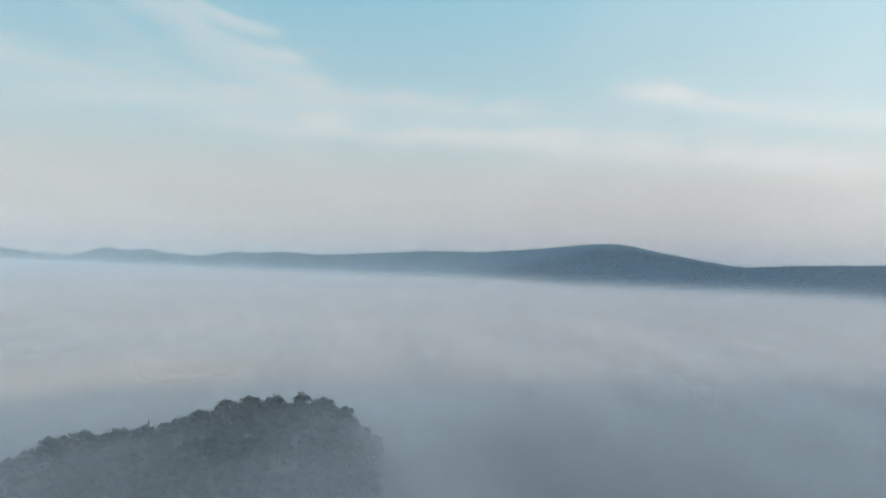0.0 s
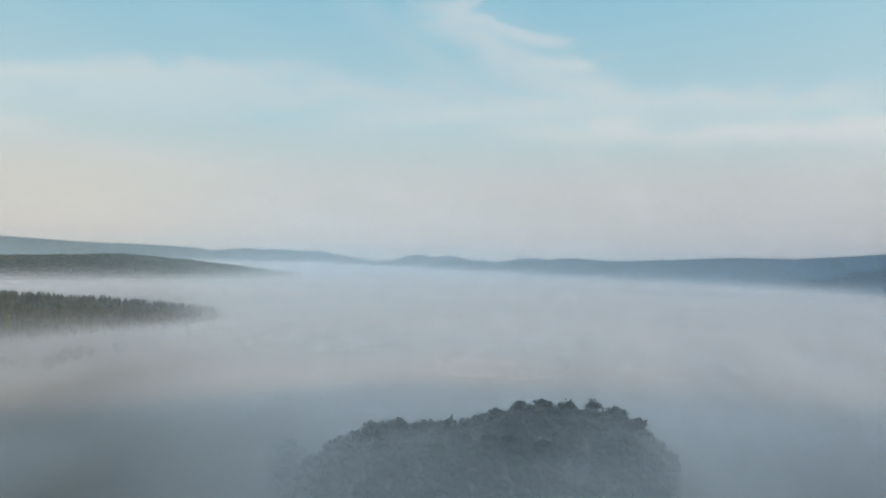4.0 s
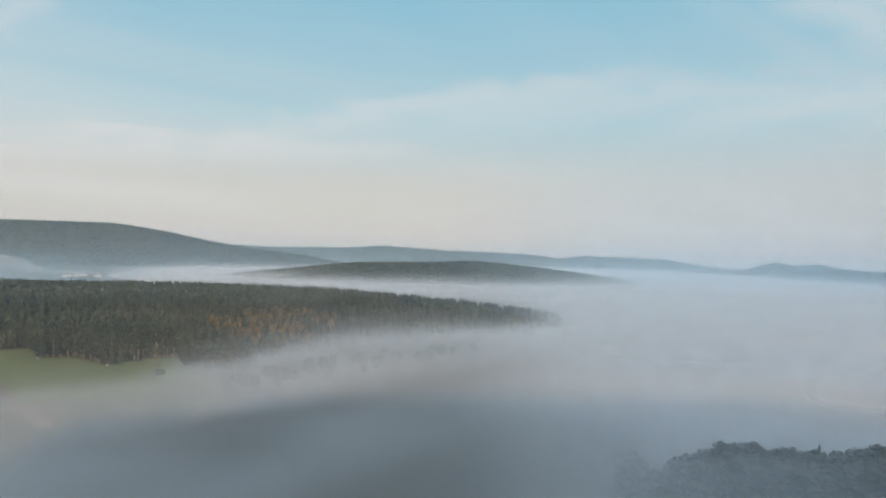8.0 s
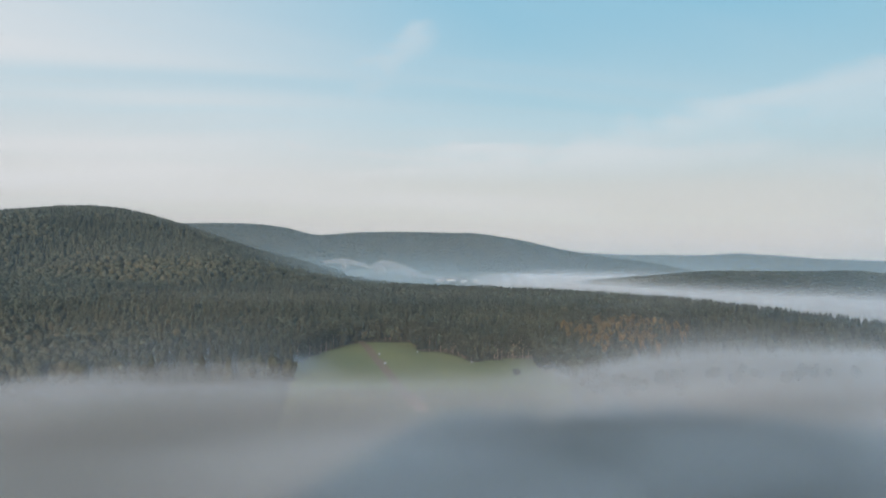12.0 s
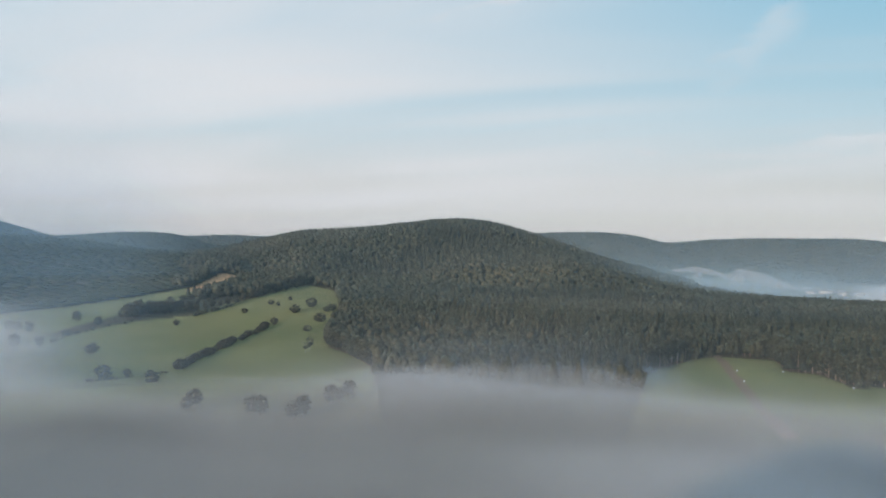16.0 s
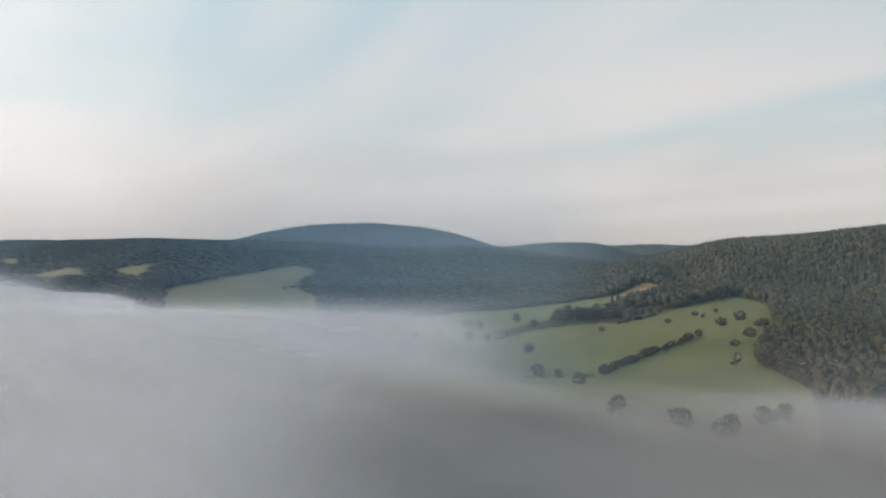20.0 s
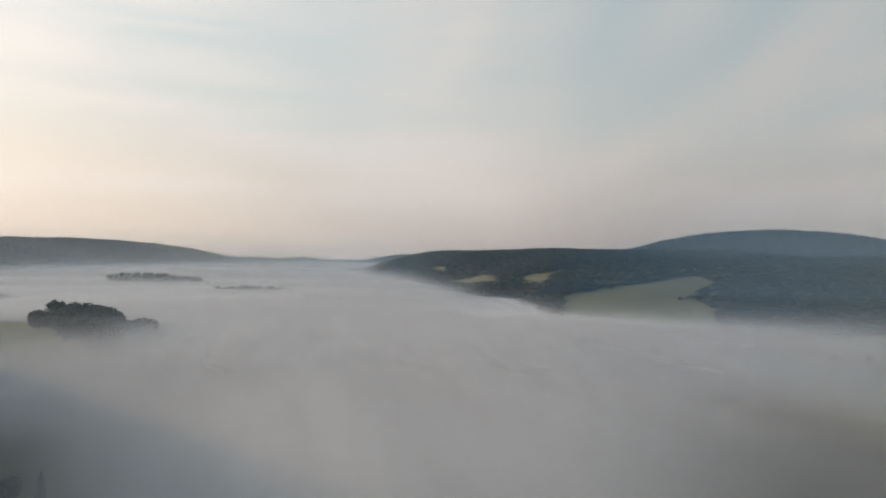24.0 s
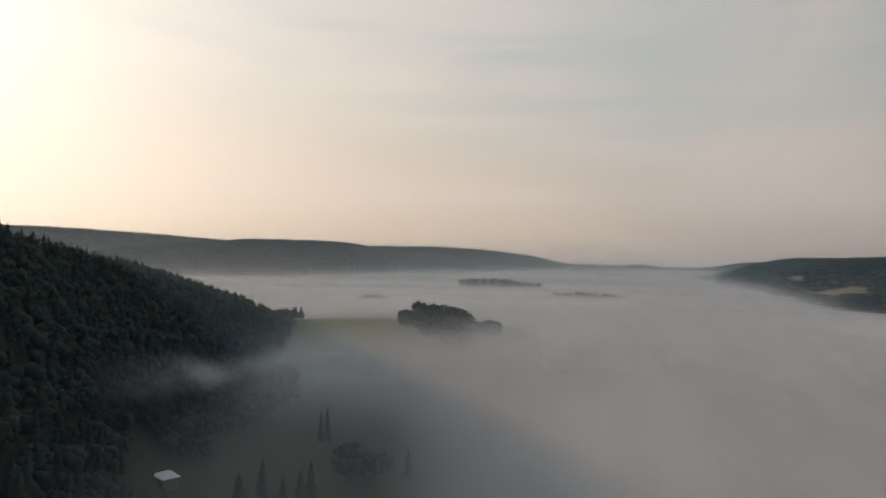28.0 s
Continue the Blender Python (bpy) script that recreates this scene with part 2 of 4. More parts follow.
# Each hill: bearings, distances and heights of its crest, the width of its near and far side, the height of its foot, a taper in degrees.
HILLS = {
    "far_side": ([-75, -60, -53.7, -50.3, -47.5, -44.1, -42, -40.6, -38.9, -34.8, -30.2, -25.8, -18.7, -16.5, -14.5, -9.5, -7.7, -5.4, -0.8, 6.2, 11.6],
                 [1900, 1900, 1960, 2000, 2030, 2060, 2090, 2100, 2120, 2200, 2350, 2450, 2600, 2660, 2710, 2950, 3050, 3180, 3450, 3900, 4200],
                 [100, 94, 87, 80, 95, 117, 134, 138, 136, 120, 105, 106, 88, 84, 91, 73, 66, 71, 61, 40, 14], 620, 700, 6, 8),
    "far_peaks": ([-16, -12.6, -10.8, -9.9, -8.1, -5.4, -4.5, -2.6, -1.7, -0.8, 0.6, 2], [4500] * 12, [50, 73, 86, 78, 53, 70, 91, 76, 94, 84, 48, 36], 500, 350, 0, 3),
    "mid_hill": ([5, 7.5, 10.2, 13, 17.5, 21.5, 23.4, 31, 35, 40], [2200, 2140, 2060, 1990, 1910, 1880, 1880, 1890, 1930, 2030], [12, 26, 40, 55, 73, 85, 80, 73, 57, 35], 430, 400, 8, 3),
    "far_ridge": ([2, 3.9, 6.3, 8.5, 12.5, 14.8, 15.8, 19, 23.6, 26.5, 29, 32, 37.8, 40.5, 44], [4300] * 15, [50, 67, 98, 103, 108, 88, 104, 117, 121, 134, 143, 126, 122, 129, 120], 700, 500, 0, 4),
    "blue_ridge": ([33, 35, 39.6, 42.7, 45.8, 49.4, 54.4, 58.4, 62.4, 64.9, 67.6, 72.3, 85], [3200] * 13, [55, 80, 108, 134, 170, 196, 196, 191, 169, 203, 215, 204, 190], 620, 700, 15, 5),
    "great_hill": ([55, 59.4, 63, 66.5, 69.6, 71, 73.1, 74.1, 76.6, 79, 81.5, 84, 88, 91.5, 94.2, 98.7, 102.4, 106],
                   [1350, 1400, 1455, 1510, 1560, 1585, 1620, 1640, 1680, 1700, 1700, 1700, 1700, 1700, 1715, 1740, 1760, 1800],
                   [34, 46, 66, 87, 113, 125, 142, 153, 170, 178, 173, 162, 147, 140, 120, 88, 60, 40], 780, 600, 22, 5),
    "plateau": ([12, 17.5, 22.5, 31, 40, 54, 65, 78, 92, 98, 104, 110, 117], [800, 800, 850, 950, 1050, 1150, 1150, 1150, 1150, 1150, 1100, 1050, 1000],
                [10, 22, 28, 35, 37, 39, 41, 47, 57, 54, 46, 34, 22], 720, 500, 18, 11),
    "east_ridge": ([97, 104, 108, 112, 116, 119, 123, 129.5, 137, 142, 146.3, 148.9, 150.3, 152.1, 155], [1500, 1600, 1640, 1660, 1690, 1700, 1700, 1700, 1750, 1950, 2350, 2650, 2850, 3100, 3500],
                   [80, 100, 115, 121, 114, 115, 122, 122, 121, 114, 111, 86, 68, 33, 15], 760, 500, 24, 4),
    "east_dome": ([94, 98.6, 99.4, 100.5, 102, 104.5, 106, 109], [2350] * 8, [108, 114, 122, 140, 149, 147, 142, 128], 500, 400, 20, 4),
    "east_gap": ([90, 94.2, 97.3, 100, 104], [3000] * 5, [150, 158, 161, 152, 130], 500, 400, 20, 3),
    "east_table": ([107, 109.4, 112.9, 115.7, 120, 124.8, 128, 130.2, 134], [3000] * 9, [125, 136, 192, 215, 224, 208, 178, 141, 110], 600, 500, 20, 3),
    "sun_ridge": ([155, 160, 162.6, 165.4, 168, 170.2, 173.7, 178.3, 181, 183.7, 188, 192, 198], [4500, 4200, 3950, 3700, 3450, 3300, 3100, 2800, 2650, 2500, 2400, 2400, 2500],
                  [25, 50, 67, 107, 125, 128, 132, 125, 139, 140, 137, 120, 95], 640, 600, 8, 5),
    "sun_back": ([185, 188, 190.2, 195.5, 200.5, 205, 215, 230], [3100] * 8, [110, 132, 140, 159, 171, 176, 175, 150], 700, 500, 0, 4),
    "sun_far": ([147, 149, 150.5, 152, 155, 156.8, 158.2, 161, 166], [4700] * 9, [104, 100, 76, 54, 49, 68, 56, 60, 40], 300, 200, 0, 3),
    # past bearing 205 the crest is unseen, raised to throw its shadow
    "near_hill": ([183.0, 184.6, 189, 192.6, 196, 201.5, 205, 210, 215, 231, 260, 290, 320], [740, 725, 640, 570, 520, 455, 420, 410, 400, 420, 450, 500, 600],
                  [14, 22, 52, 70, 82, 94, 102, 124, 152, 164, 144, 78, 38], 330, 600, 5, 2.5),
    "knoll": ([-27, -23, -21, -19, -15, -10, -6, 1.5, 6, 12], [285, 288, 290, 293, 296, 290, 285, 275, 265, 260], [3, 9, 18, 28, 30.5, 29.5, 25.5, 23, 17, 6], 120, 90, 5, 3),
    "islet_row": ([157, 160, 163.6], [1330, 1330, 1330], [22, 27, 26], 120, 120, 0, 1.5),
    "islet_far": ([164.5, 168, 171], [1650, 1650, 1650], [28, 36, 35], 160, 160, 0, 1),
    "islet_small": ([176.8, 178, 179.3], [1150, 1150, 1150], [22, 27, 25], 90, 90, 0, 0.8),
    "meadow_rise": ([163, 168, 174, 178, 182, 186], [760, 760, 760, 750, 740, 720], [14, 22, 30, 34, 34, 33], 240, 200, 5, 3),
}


def bearing_of(x, y):
    return (np.degrees(np.arctan2(-np.asarray(x), np.asarray(y))) + 90) % 360 - 90


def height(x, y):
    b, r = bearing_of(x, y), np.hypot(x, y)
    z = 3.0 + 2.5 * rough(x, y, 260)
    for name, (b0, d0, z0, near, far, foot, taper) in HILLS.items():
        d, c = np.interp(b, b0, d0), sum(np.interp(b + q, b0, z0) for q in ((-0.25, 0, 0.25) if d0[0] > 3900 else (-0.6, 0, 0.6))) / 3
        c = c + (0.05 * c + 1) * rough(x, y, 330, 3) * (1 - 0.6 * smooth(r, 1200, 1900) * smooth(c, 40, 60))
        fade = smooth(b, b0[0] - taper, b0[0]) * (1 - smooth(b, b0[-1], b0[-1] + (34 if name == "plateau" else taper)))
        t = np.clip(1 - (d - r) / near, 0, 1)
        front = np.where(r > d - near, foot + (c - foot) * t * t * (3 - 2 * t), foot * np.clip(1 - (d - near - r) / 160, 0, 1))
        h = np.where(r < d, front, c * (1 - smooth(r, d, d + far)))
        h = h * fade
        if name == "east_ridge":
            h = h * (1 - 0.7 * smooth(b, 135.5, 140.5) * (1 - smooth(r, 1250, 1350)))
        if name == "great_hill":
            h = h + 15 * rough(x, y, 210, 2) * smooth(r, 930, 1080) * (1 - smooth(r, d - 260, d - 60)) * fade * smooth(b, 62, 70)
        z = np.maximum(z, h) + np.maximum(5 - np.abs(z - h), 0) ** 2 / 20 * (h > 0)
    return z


def spot(bearing, distance):
    """A point on the ground."""
    x, y = -distance * math.sin(radians(bearing)), distance * math.cos(radians(bearing))
    return Vector((x, y, float(height(x, y))))


def inside(b, r, corners):
    """How far points lie inside a patch given by its corners (bearing, distance): 1 inside, 0 outside."""
    hit = np.zeros(np.shape(b), bool)
    for (b0, r0), (b1, r1) in zip(corners, corners[1:] + corners[:1]):
        cross = (b0 > b) != (b1 > b)
        hit ^= cross & (r < (r1 - r0) * (b - b0) / ((b1 - b0) or 1e-9) + r0)
    return hit


MEADOWS = [
    [(64.3, 430), (64, 531), (62.3, 571), (61.1, 601), (58, 634), (54.2, 640), (54, 593), (51.7, 591), (49.4, 547), (46.2, 566), (44.3, 562), (41.5, 510), (40.5, 300), (66, 300)],
    [(124, 430), (119, 560), (112.4, 620), (110, 680), (107, 705), (104, 740), (99.8, 772), (96.8, 850), (94.3, 920), (92.5, 985), (91, 1030), (88.8, 970), (88.3, 820),
     (88.6, 700), (89.5, 650), (89.2, 600), (87, 560), (85.7, 520), (84.5, 300), (124, 300)],
    [(124, 560), (122, 800), (113, 900), (109, 900), (104.2, 945), (99.4, 1050), (97, 1160), (96.6, 1100), (98.5, 960), (101.4, 880), (105.3, 789), (110, 690), (112, 600)],
    [(135.9, 880), (135.5, 1175), (132.0, 1232), (129.2, 1264), (126.0, 1330), (124.9, 1312), (124.0, 1275), (125.3, 1214), (125.5, 1148), (123.9, 1082), (123.7, 880)],
    [(139.0, 1360), (139.0, 1404), (137.3, 1372), (135.1, 1390), (136.8, 1334), (137.2, 1304)],
    [(145.5, 1690), (143.1, 1572), (141.1, 1475), (141.0, 1400), (143, 1500)],
    [(146.1, 1936), (145.5, 1905), (145.0, 1840), (145.2, 1815), (145.9, 1880)],
    [(31, 850), (27.5, 875), (24.5, 770), (25.5, 740), (27, 770), (29.5, 800)],
    [(186, 520), (184, 740), (181, 790), (176.5, 790), (170, 740), (168, 540)],
]
FIELD = [(100.2, 985), (99.2, 1110), (97.8, 1220), (96.2, 1200), (96.4, 1060), (98.2, 960)]
TRACK = [(58.6, 640), (56.9, 535), (55.3, 443), (53.4, 400)]


def track_gap(b, r):
    best = np.full(np.shape(b), 1e9)
    x, y = -r * np.sin(np.radians(b)), r * np.cos(np.radians(b))
    pts = [spot(*p) for p in TRACK]
    for p, q in zip(pts, pts[1:]):
        dx, dy = q.x - p.x, q.y - p.y
        t = np.clip(((x - p.x) * dx + (y - p.y) * dy) / (dx * dx + dy * dy), 0, 1)
        best = np.minimum(best, np.hypot(x - p.x - t * dx, y - p.y - t * dy))
    return best


def np_mesh(name, verts, faces, mat, attrs=None, flat_shade=False):
    """A mesh from arrays of vertices and faces that all have as many corners."""
    me = bpy.data.meshes.new(name)
    m, k = faces.shape
    me.vertices.add(len(verts))
    me.vertices.foreach_set("co", np.ascontiguousarray(verts, np.float32).ravel())
    me.loops.add(m * k)
    me.loops.foreach_set("vertex_index", np.ascontiguousarray(faces, np.int32).ravel())
    me.polygons.add(m)
    me.polygons.foreach_set("loop_start", np.arange(0, m * k, k, dtype=np.int32))
    if not flat_shade:
        me.polygons.foreach_set("use_smooth", np.ones(m, bool))
    me.update(calc_edges=True)
    for key, values in (attrs or {}).items():
        me.attributes.new(key, "FLOAT", "POINT").data.foreach_set("value", np.ascontiguousarray(values, np.float32))
    me.materials.append(mat)
    return me


def polar_sheet(bearings, radii):
    """Vertices and quads of a round sheet; the bearings close on themselves."""
    bb, rr = np.meshgrid(np.radians(bearings), radii, indexing="ij")
    x, y = -rr * np.sin(bb), rr * np.cos(bb)
    nb, nr = bb.shape
    i, j = np.meshgrid(np.arange(nb), np.arange(nr - 1), indexing="ij")
    i1 = (i + 1) % nb
    faces = np.stack([i * nr + j, i1 * nr + j, i1 * nr + j + 1, i * nr + j + 1], -1).reshape(-1, 4)
    return x.ravel(), y.ravel(), faces


turns = np.concatenate([np.arange(-90, -18, 0.5), np.arange(-18, 15, 0.25), np.arange(15, 150, 0.28), np.arange(150, 210, 0.4), np.arange(210, 270, 1.0)])
radii = np.concatenate([np.linspace(2, 200, 22), np.geomspace(205, 4960, 200)])
gx, gy, gf = polar_sheet(turns, radii)
gz = height(gx, gy)
gb, gr = bearing_of(gx, gy), np.hypot(gx, gy)
meadow = np.zeros(len(gx))
for patch in MEADOWS:
    for k in range(5):
        meadow += 0.2 * inside(gb + 0.35 * rough(gx + 70 * k, gy, 40, 2), gr * (1 + 0.012 * rough(gx, gy + 90 * k, 40, 2)), patch)
meadow = np.minimum(meadow, 1) * np.where(gb < 140, smooth(gr + 25 * rough(gx, gy, 60, 2), 360, 470), 1)
ground = new("ground", np_mesh("ground", np.stack([gx, gy, gz], -1), gf, GROUND,
                               {"meadow": meadow, "far_grass": smooth(gr, 980, 1100), "field": inside(gb, gr, FIELD), "track": (track_gap(gb, gr) < 3.5)}))
tagged(ground, "rolling valley ground with green meadows and dark forest soil", "ground", kind="structure")


# ---- fog and haze ----
def fog_top(x, y):
    b, r = bearing_of(x, y), np.hypot(x, y)
    top = 33 + 3.2 * rough(x, y, 420, 2) * (1 - 0.85 * smooth(r, 400, 1300))
    rr = r + 30 * rough(x, y, 260, 1)
    top = top - (14 - 13 * smooth(b, 58, 68) * (1 - smooth(b, 74, 94))) * smooth(b, 39, 49) * (1 - smooth(b, 103, 114)) * smooth(rr, 345, 540) * (1 - smooth(r, 800, 1000))
    top = top - 4 * smooth(b, -34, -24) * (1 - smooth(b, 8, 20)) * smooth(r, 140, 180) * (1 - smooth(r, 255, 298))
    top = top - 5 * smooth(b, 166, 174) * (1 - smooth(b, 186, 190)) * smooth(r, 520, 620) * (1 - smooth(r, 760, 820))
    return top - 6 * smooth(b, 98, 108) * (1 - smooth(b, 138, 150)) * smooth(r, 700, 900)


fx, fy, ff = polar_sheet(np.arange(-90, 270, 2.0), np.concatenate([np.linspace(1, 180, 10), np.geomspace(186, 4955, 90)]))
fg, ft = height(fx, fy), fog_top(fx, fy)
fb, fr = bearing_of(fx, fy), np.hypot(fx, fy)
# opacity grows with distance from the camera, following its slanting line of sight
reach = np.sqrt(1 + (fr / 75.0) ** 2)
# amount set by bearing and distance to fit the camera's view
amount = 1.3 + 0.35 * smooth(fr, 330, 400) - 0.35 * smooth(-fb, 15, 40) * (1 - smooth(fr, 250, 450))
amount *= 1 - 0.12 * smooth(fb, -30, -22) * (1 - smooth(fb, 6, 14)) * (1 - smooth(fr, 270, 300))
amount *= 1 - 0.93 * smooth(fb, 157, 179) * (1 - smooth(fr, 330, 640))
ring = fr + 70 * rough(fx, fy, 230, 2)
amount *= 1 - (0.36 * (1 - smooth(fb, 112, 138)) + 0.26 * smooth(fb, 30, 55) * (1 - smooth(fb, 108, 145))) * (1 - smooth(ring, 270, 500))
amount *= 1 - 0.56 * smooth(fb, 54, 82) * (1 - smooth(fb, 96, 136)) * (1 - smooth(ring, 300, 520))
# the thin mist above the fog keeps clear of the woods and meadows
clear = 1 - 0.94 * smooth(fb, 30, 41) * (1 - smooth(fb, 102, 114)) * (1 - smooth(fr, 1250, 1500)) * (0.55 + 0.45 * smooth(fr, 430, 560))
clear *= 1 - 0.9 * smooth(fb, 102, 112) * (1 - smooth(fb, 140, 152)) * smooth(fr, 800, 950) * (1 - smooth(fr, 1900, 2300))
clear *= 1 - 0.85 * smooth(fb, 13, 19) * (1 - smooth(fb, 30, 41)) * smooth(fr, 560, 700) * (1 - smooth(fr, 900, 1100))
clear *= 1 - 0.4 * smooth(fb, 180, 186)
clear *= 1 + 2.1 * smooth(fb, -38, -28) * (1 - smooth(fb, 14, 24)) * (1 - smooth(fr, 300, 360))
# the side valley behind the wood holds only a thin layer
amount *= 1 - 0.985 * smooth(fb, 40, 50) * (1 - smooth(fb, 70, 80)) * smooth(fr, 1250, 1500)
clear *= 1 - 0.5 * smooth(fb, 155, 160) * (1 - smooth(fb, 180, 184)) * smooth(fr, 900, 1100) * (1 - smooth(fr, 1750, 2000))
swell = 0.8 * rough(fx, fy, 380, 1) * (1 - smooth(fr, 500, 1500))
layers = [(q, 0, (0.5 if q < 0.75 else 0.5 - 0.9 * (q - 0.75))) for q in np.linspace(0.08, 1.0, 15)]
layers += [(1.0, q, 0.23 * math.exp(-q / 13)) for q in (1.6, 3.4, 5.4, 7.6, 10, 13, 16.5, 21, 27)]
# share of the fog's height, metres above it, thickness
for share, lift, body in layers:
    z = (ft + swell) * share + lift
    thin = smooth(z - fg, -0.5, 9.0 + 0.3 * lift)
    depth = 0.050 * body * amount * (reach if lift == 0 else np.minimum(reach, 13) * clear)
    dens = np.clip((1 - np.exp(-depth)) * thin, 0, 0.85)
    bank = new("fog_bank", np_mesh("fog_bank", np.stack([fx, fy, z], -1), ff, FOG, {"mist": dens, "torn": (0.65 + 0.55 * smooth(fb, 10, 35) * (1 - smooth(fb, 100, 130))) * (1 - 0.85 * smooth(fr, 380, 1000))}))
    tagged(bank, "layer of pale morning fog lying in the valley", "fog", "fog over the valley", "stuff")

# see-through shells round the camera, tinted blue in place of airy haze
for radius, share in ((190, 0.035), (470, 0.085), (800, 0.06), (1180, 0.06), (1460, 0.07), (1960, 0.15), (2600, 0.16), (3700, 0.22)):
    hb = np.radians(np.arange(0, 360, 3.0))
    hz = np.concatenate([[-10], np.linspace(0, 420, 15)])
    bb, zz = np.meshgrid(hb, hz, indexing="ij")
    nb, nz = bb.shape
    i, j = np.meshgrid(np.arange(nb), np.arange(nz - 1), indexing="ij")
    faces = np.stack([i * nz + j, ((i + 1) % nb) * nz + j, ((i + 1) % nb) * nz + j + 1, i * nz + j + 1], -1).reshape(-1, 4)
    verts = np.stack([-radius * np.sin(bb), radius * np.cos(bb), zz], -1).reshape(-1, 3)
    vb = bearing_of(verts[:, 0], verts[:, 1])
    # density by bearing paints shaded ridges bluer and the sunward side clearer
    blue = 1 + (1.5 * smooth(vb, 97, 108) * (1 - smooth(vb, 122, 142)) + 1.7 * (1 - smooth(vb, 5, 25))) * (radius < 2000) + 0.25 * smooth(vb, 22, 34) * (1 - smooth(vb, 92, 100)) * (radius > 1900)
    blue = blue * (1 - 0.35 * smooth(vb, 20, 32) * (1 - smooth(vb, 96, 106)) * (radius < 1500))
    # last term: the 190 m shell lifts the near hill's blacks, imitating lens veiling
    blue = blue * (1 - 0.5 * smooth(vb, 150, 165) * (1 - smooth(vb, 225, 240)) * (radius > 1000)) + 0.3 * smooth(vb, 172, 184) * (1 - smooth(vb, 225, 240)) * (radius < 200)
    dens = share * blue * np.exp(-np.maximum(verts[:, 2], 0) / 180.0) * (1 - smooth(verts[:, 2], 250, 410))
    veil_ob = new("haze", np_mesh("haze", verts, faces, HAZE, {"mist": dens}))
    tagged(veil_ob, "tinted see-through shell standing in for distant haze", "haze", "haze in the distance", "stuff")

# blue-tinted sheets paint haze into the hollow between the near wood and the great hill
hb, hz = np.meshgrid(np.linspace(46, 80, 40), np.linspace(20, 110, 12), indexing="ij")
i, j = np.meshgrid(np.arange(39), np.arange(11), indexing="ij")
faces = np.stack([i * 12 + j, (i + 1) * 12 + j, (i + 1) * 12 + j + 1, i * 12 + j + 1], -1).reshape(-1, 4)
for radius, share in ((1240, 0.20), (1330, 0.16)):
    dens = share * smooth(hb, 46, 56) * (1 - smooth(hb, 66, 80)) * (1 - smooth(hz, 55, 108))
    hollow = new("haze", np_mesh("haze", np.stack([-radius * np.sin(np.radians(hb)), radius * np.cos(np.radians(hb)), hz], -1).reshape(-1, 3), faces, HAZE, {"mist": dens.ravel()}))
    tagged(hollow, "tinted see-through sheet standing in for hollow haze", "haze", "haze in the hollow", "stuff")

# low mist sheets ringed round the camera, softening the feet of the far hills
for radius, share in ((1420, 0.22), (1800, 0.30), (2500, 0.34), (3100, 0.34)):
    hb = np.radians(np.arange(0, 360, 3.0))
    bb, zz = np.meshgrid(hb, np.linspace(15, 200, 26), indexing="ij")
    nb, nz = bb.shape
    i, j = np.meshgrid(np.arange(nb), np.arange(nz - 1), indexing="ij")
    faces = np.stack([i * nz + j, ((i + 1) % nb) * nz + j, ((i + 1) % nb) * nz + j + 1, i * nz + j + 1], -1).reshape(-1, 4)
    verts = np.stack([-radius * np.sin(bb), radius * np.cos(bb), zz], -1).reshape(-1, 3)
    vb = bearing_of(verts[:, 0], verts[:, 1])
    # white mist stands taller sunwards, in place of the sun's bright haze
    sunny = smooth(vb, 150, 162) * (1 - smooth(vb, 225, 240))
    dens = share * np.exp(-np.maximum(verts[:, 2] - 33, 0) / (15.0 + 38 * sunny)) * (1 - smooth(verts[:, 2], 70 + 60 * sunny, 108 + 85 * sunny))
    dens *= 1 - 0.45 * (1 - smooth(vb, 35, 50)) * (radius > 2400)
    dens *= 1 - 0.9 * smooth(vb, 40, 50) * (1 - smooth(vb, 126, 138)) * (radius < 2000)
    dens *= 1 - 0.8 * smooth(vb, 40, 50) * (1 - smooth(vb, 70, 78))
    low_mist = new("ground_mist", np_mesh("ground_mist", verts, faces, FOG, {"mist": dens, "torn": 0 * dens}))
    tagged(low_mist, "low mist at the feet of distant hills", "mist", "mist at the hills' feet", "stuff")

# a torn streak of mist along the shaded slope
sb, sq = np.meshgrid(np.linspace(183, 200, 50), np.linspace(-1, 1, 17), indexing="ij")
sr = np.interp(sb, [183, 187, 191, 195, 200], [548, 468, 395, 340, 290]) + sq * 26
sx, sy = -sr * np.sin(np.radians(sb)), sr * np.cos(np.radians(sb))
i, j = np.meshgrid(np.arange(49), np.arange(16), indexing="ij")
faces = np.stack([i * 17 + j, (i + 1) * 17 + j, (i + 1) * 17 + j + 1, i * 17 + j + 1], -1).reshape(-1, 4)
for lift in (12, 13.5, 15, 16.5):
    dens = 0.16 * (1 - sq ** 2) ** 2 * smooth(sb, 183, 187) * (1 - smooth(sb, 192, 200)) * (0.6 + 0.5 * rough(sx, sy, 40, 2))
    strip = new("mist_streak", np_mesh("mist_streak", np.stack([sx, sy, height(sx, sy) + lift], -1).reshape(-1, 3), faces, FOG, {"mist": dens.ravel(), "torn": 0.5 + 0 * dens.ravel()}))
    tagged(strip, "torn streak of mist along the shaded wooded slope", "mist", "mist on the slope", "stuff")

# ---- woods ----
rng = np.random.RandomState(11)


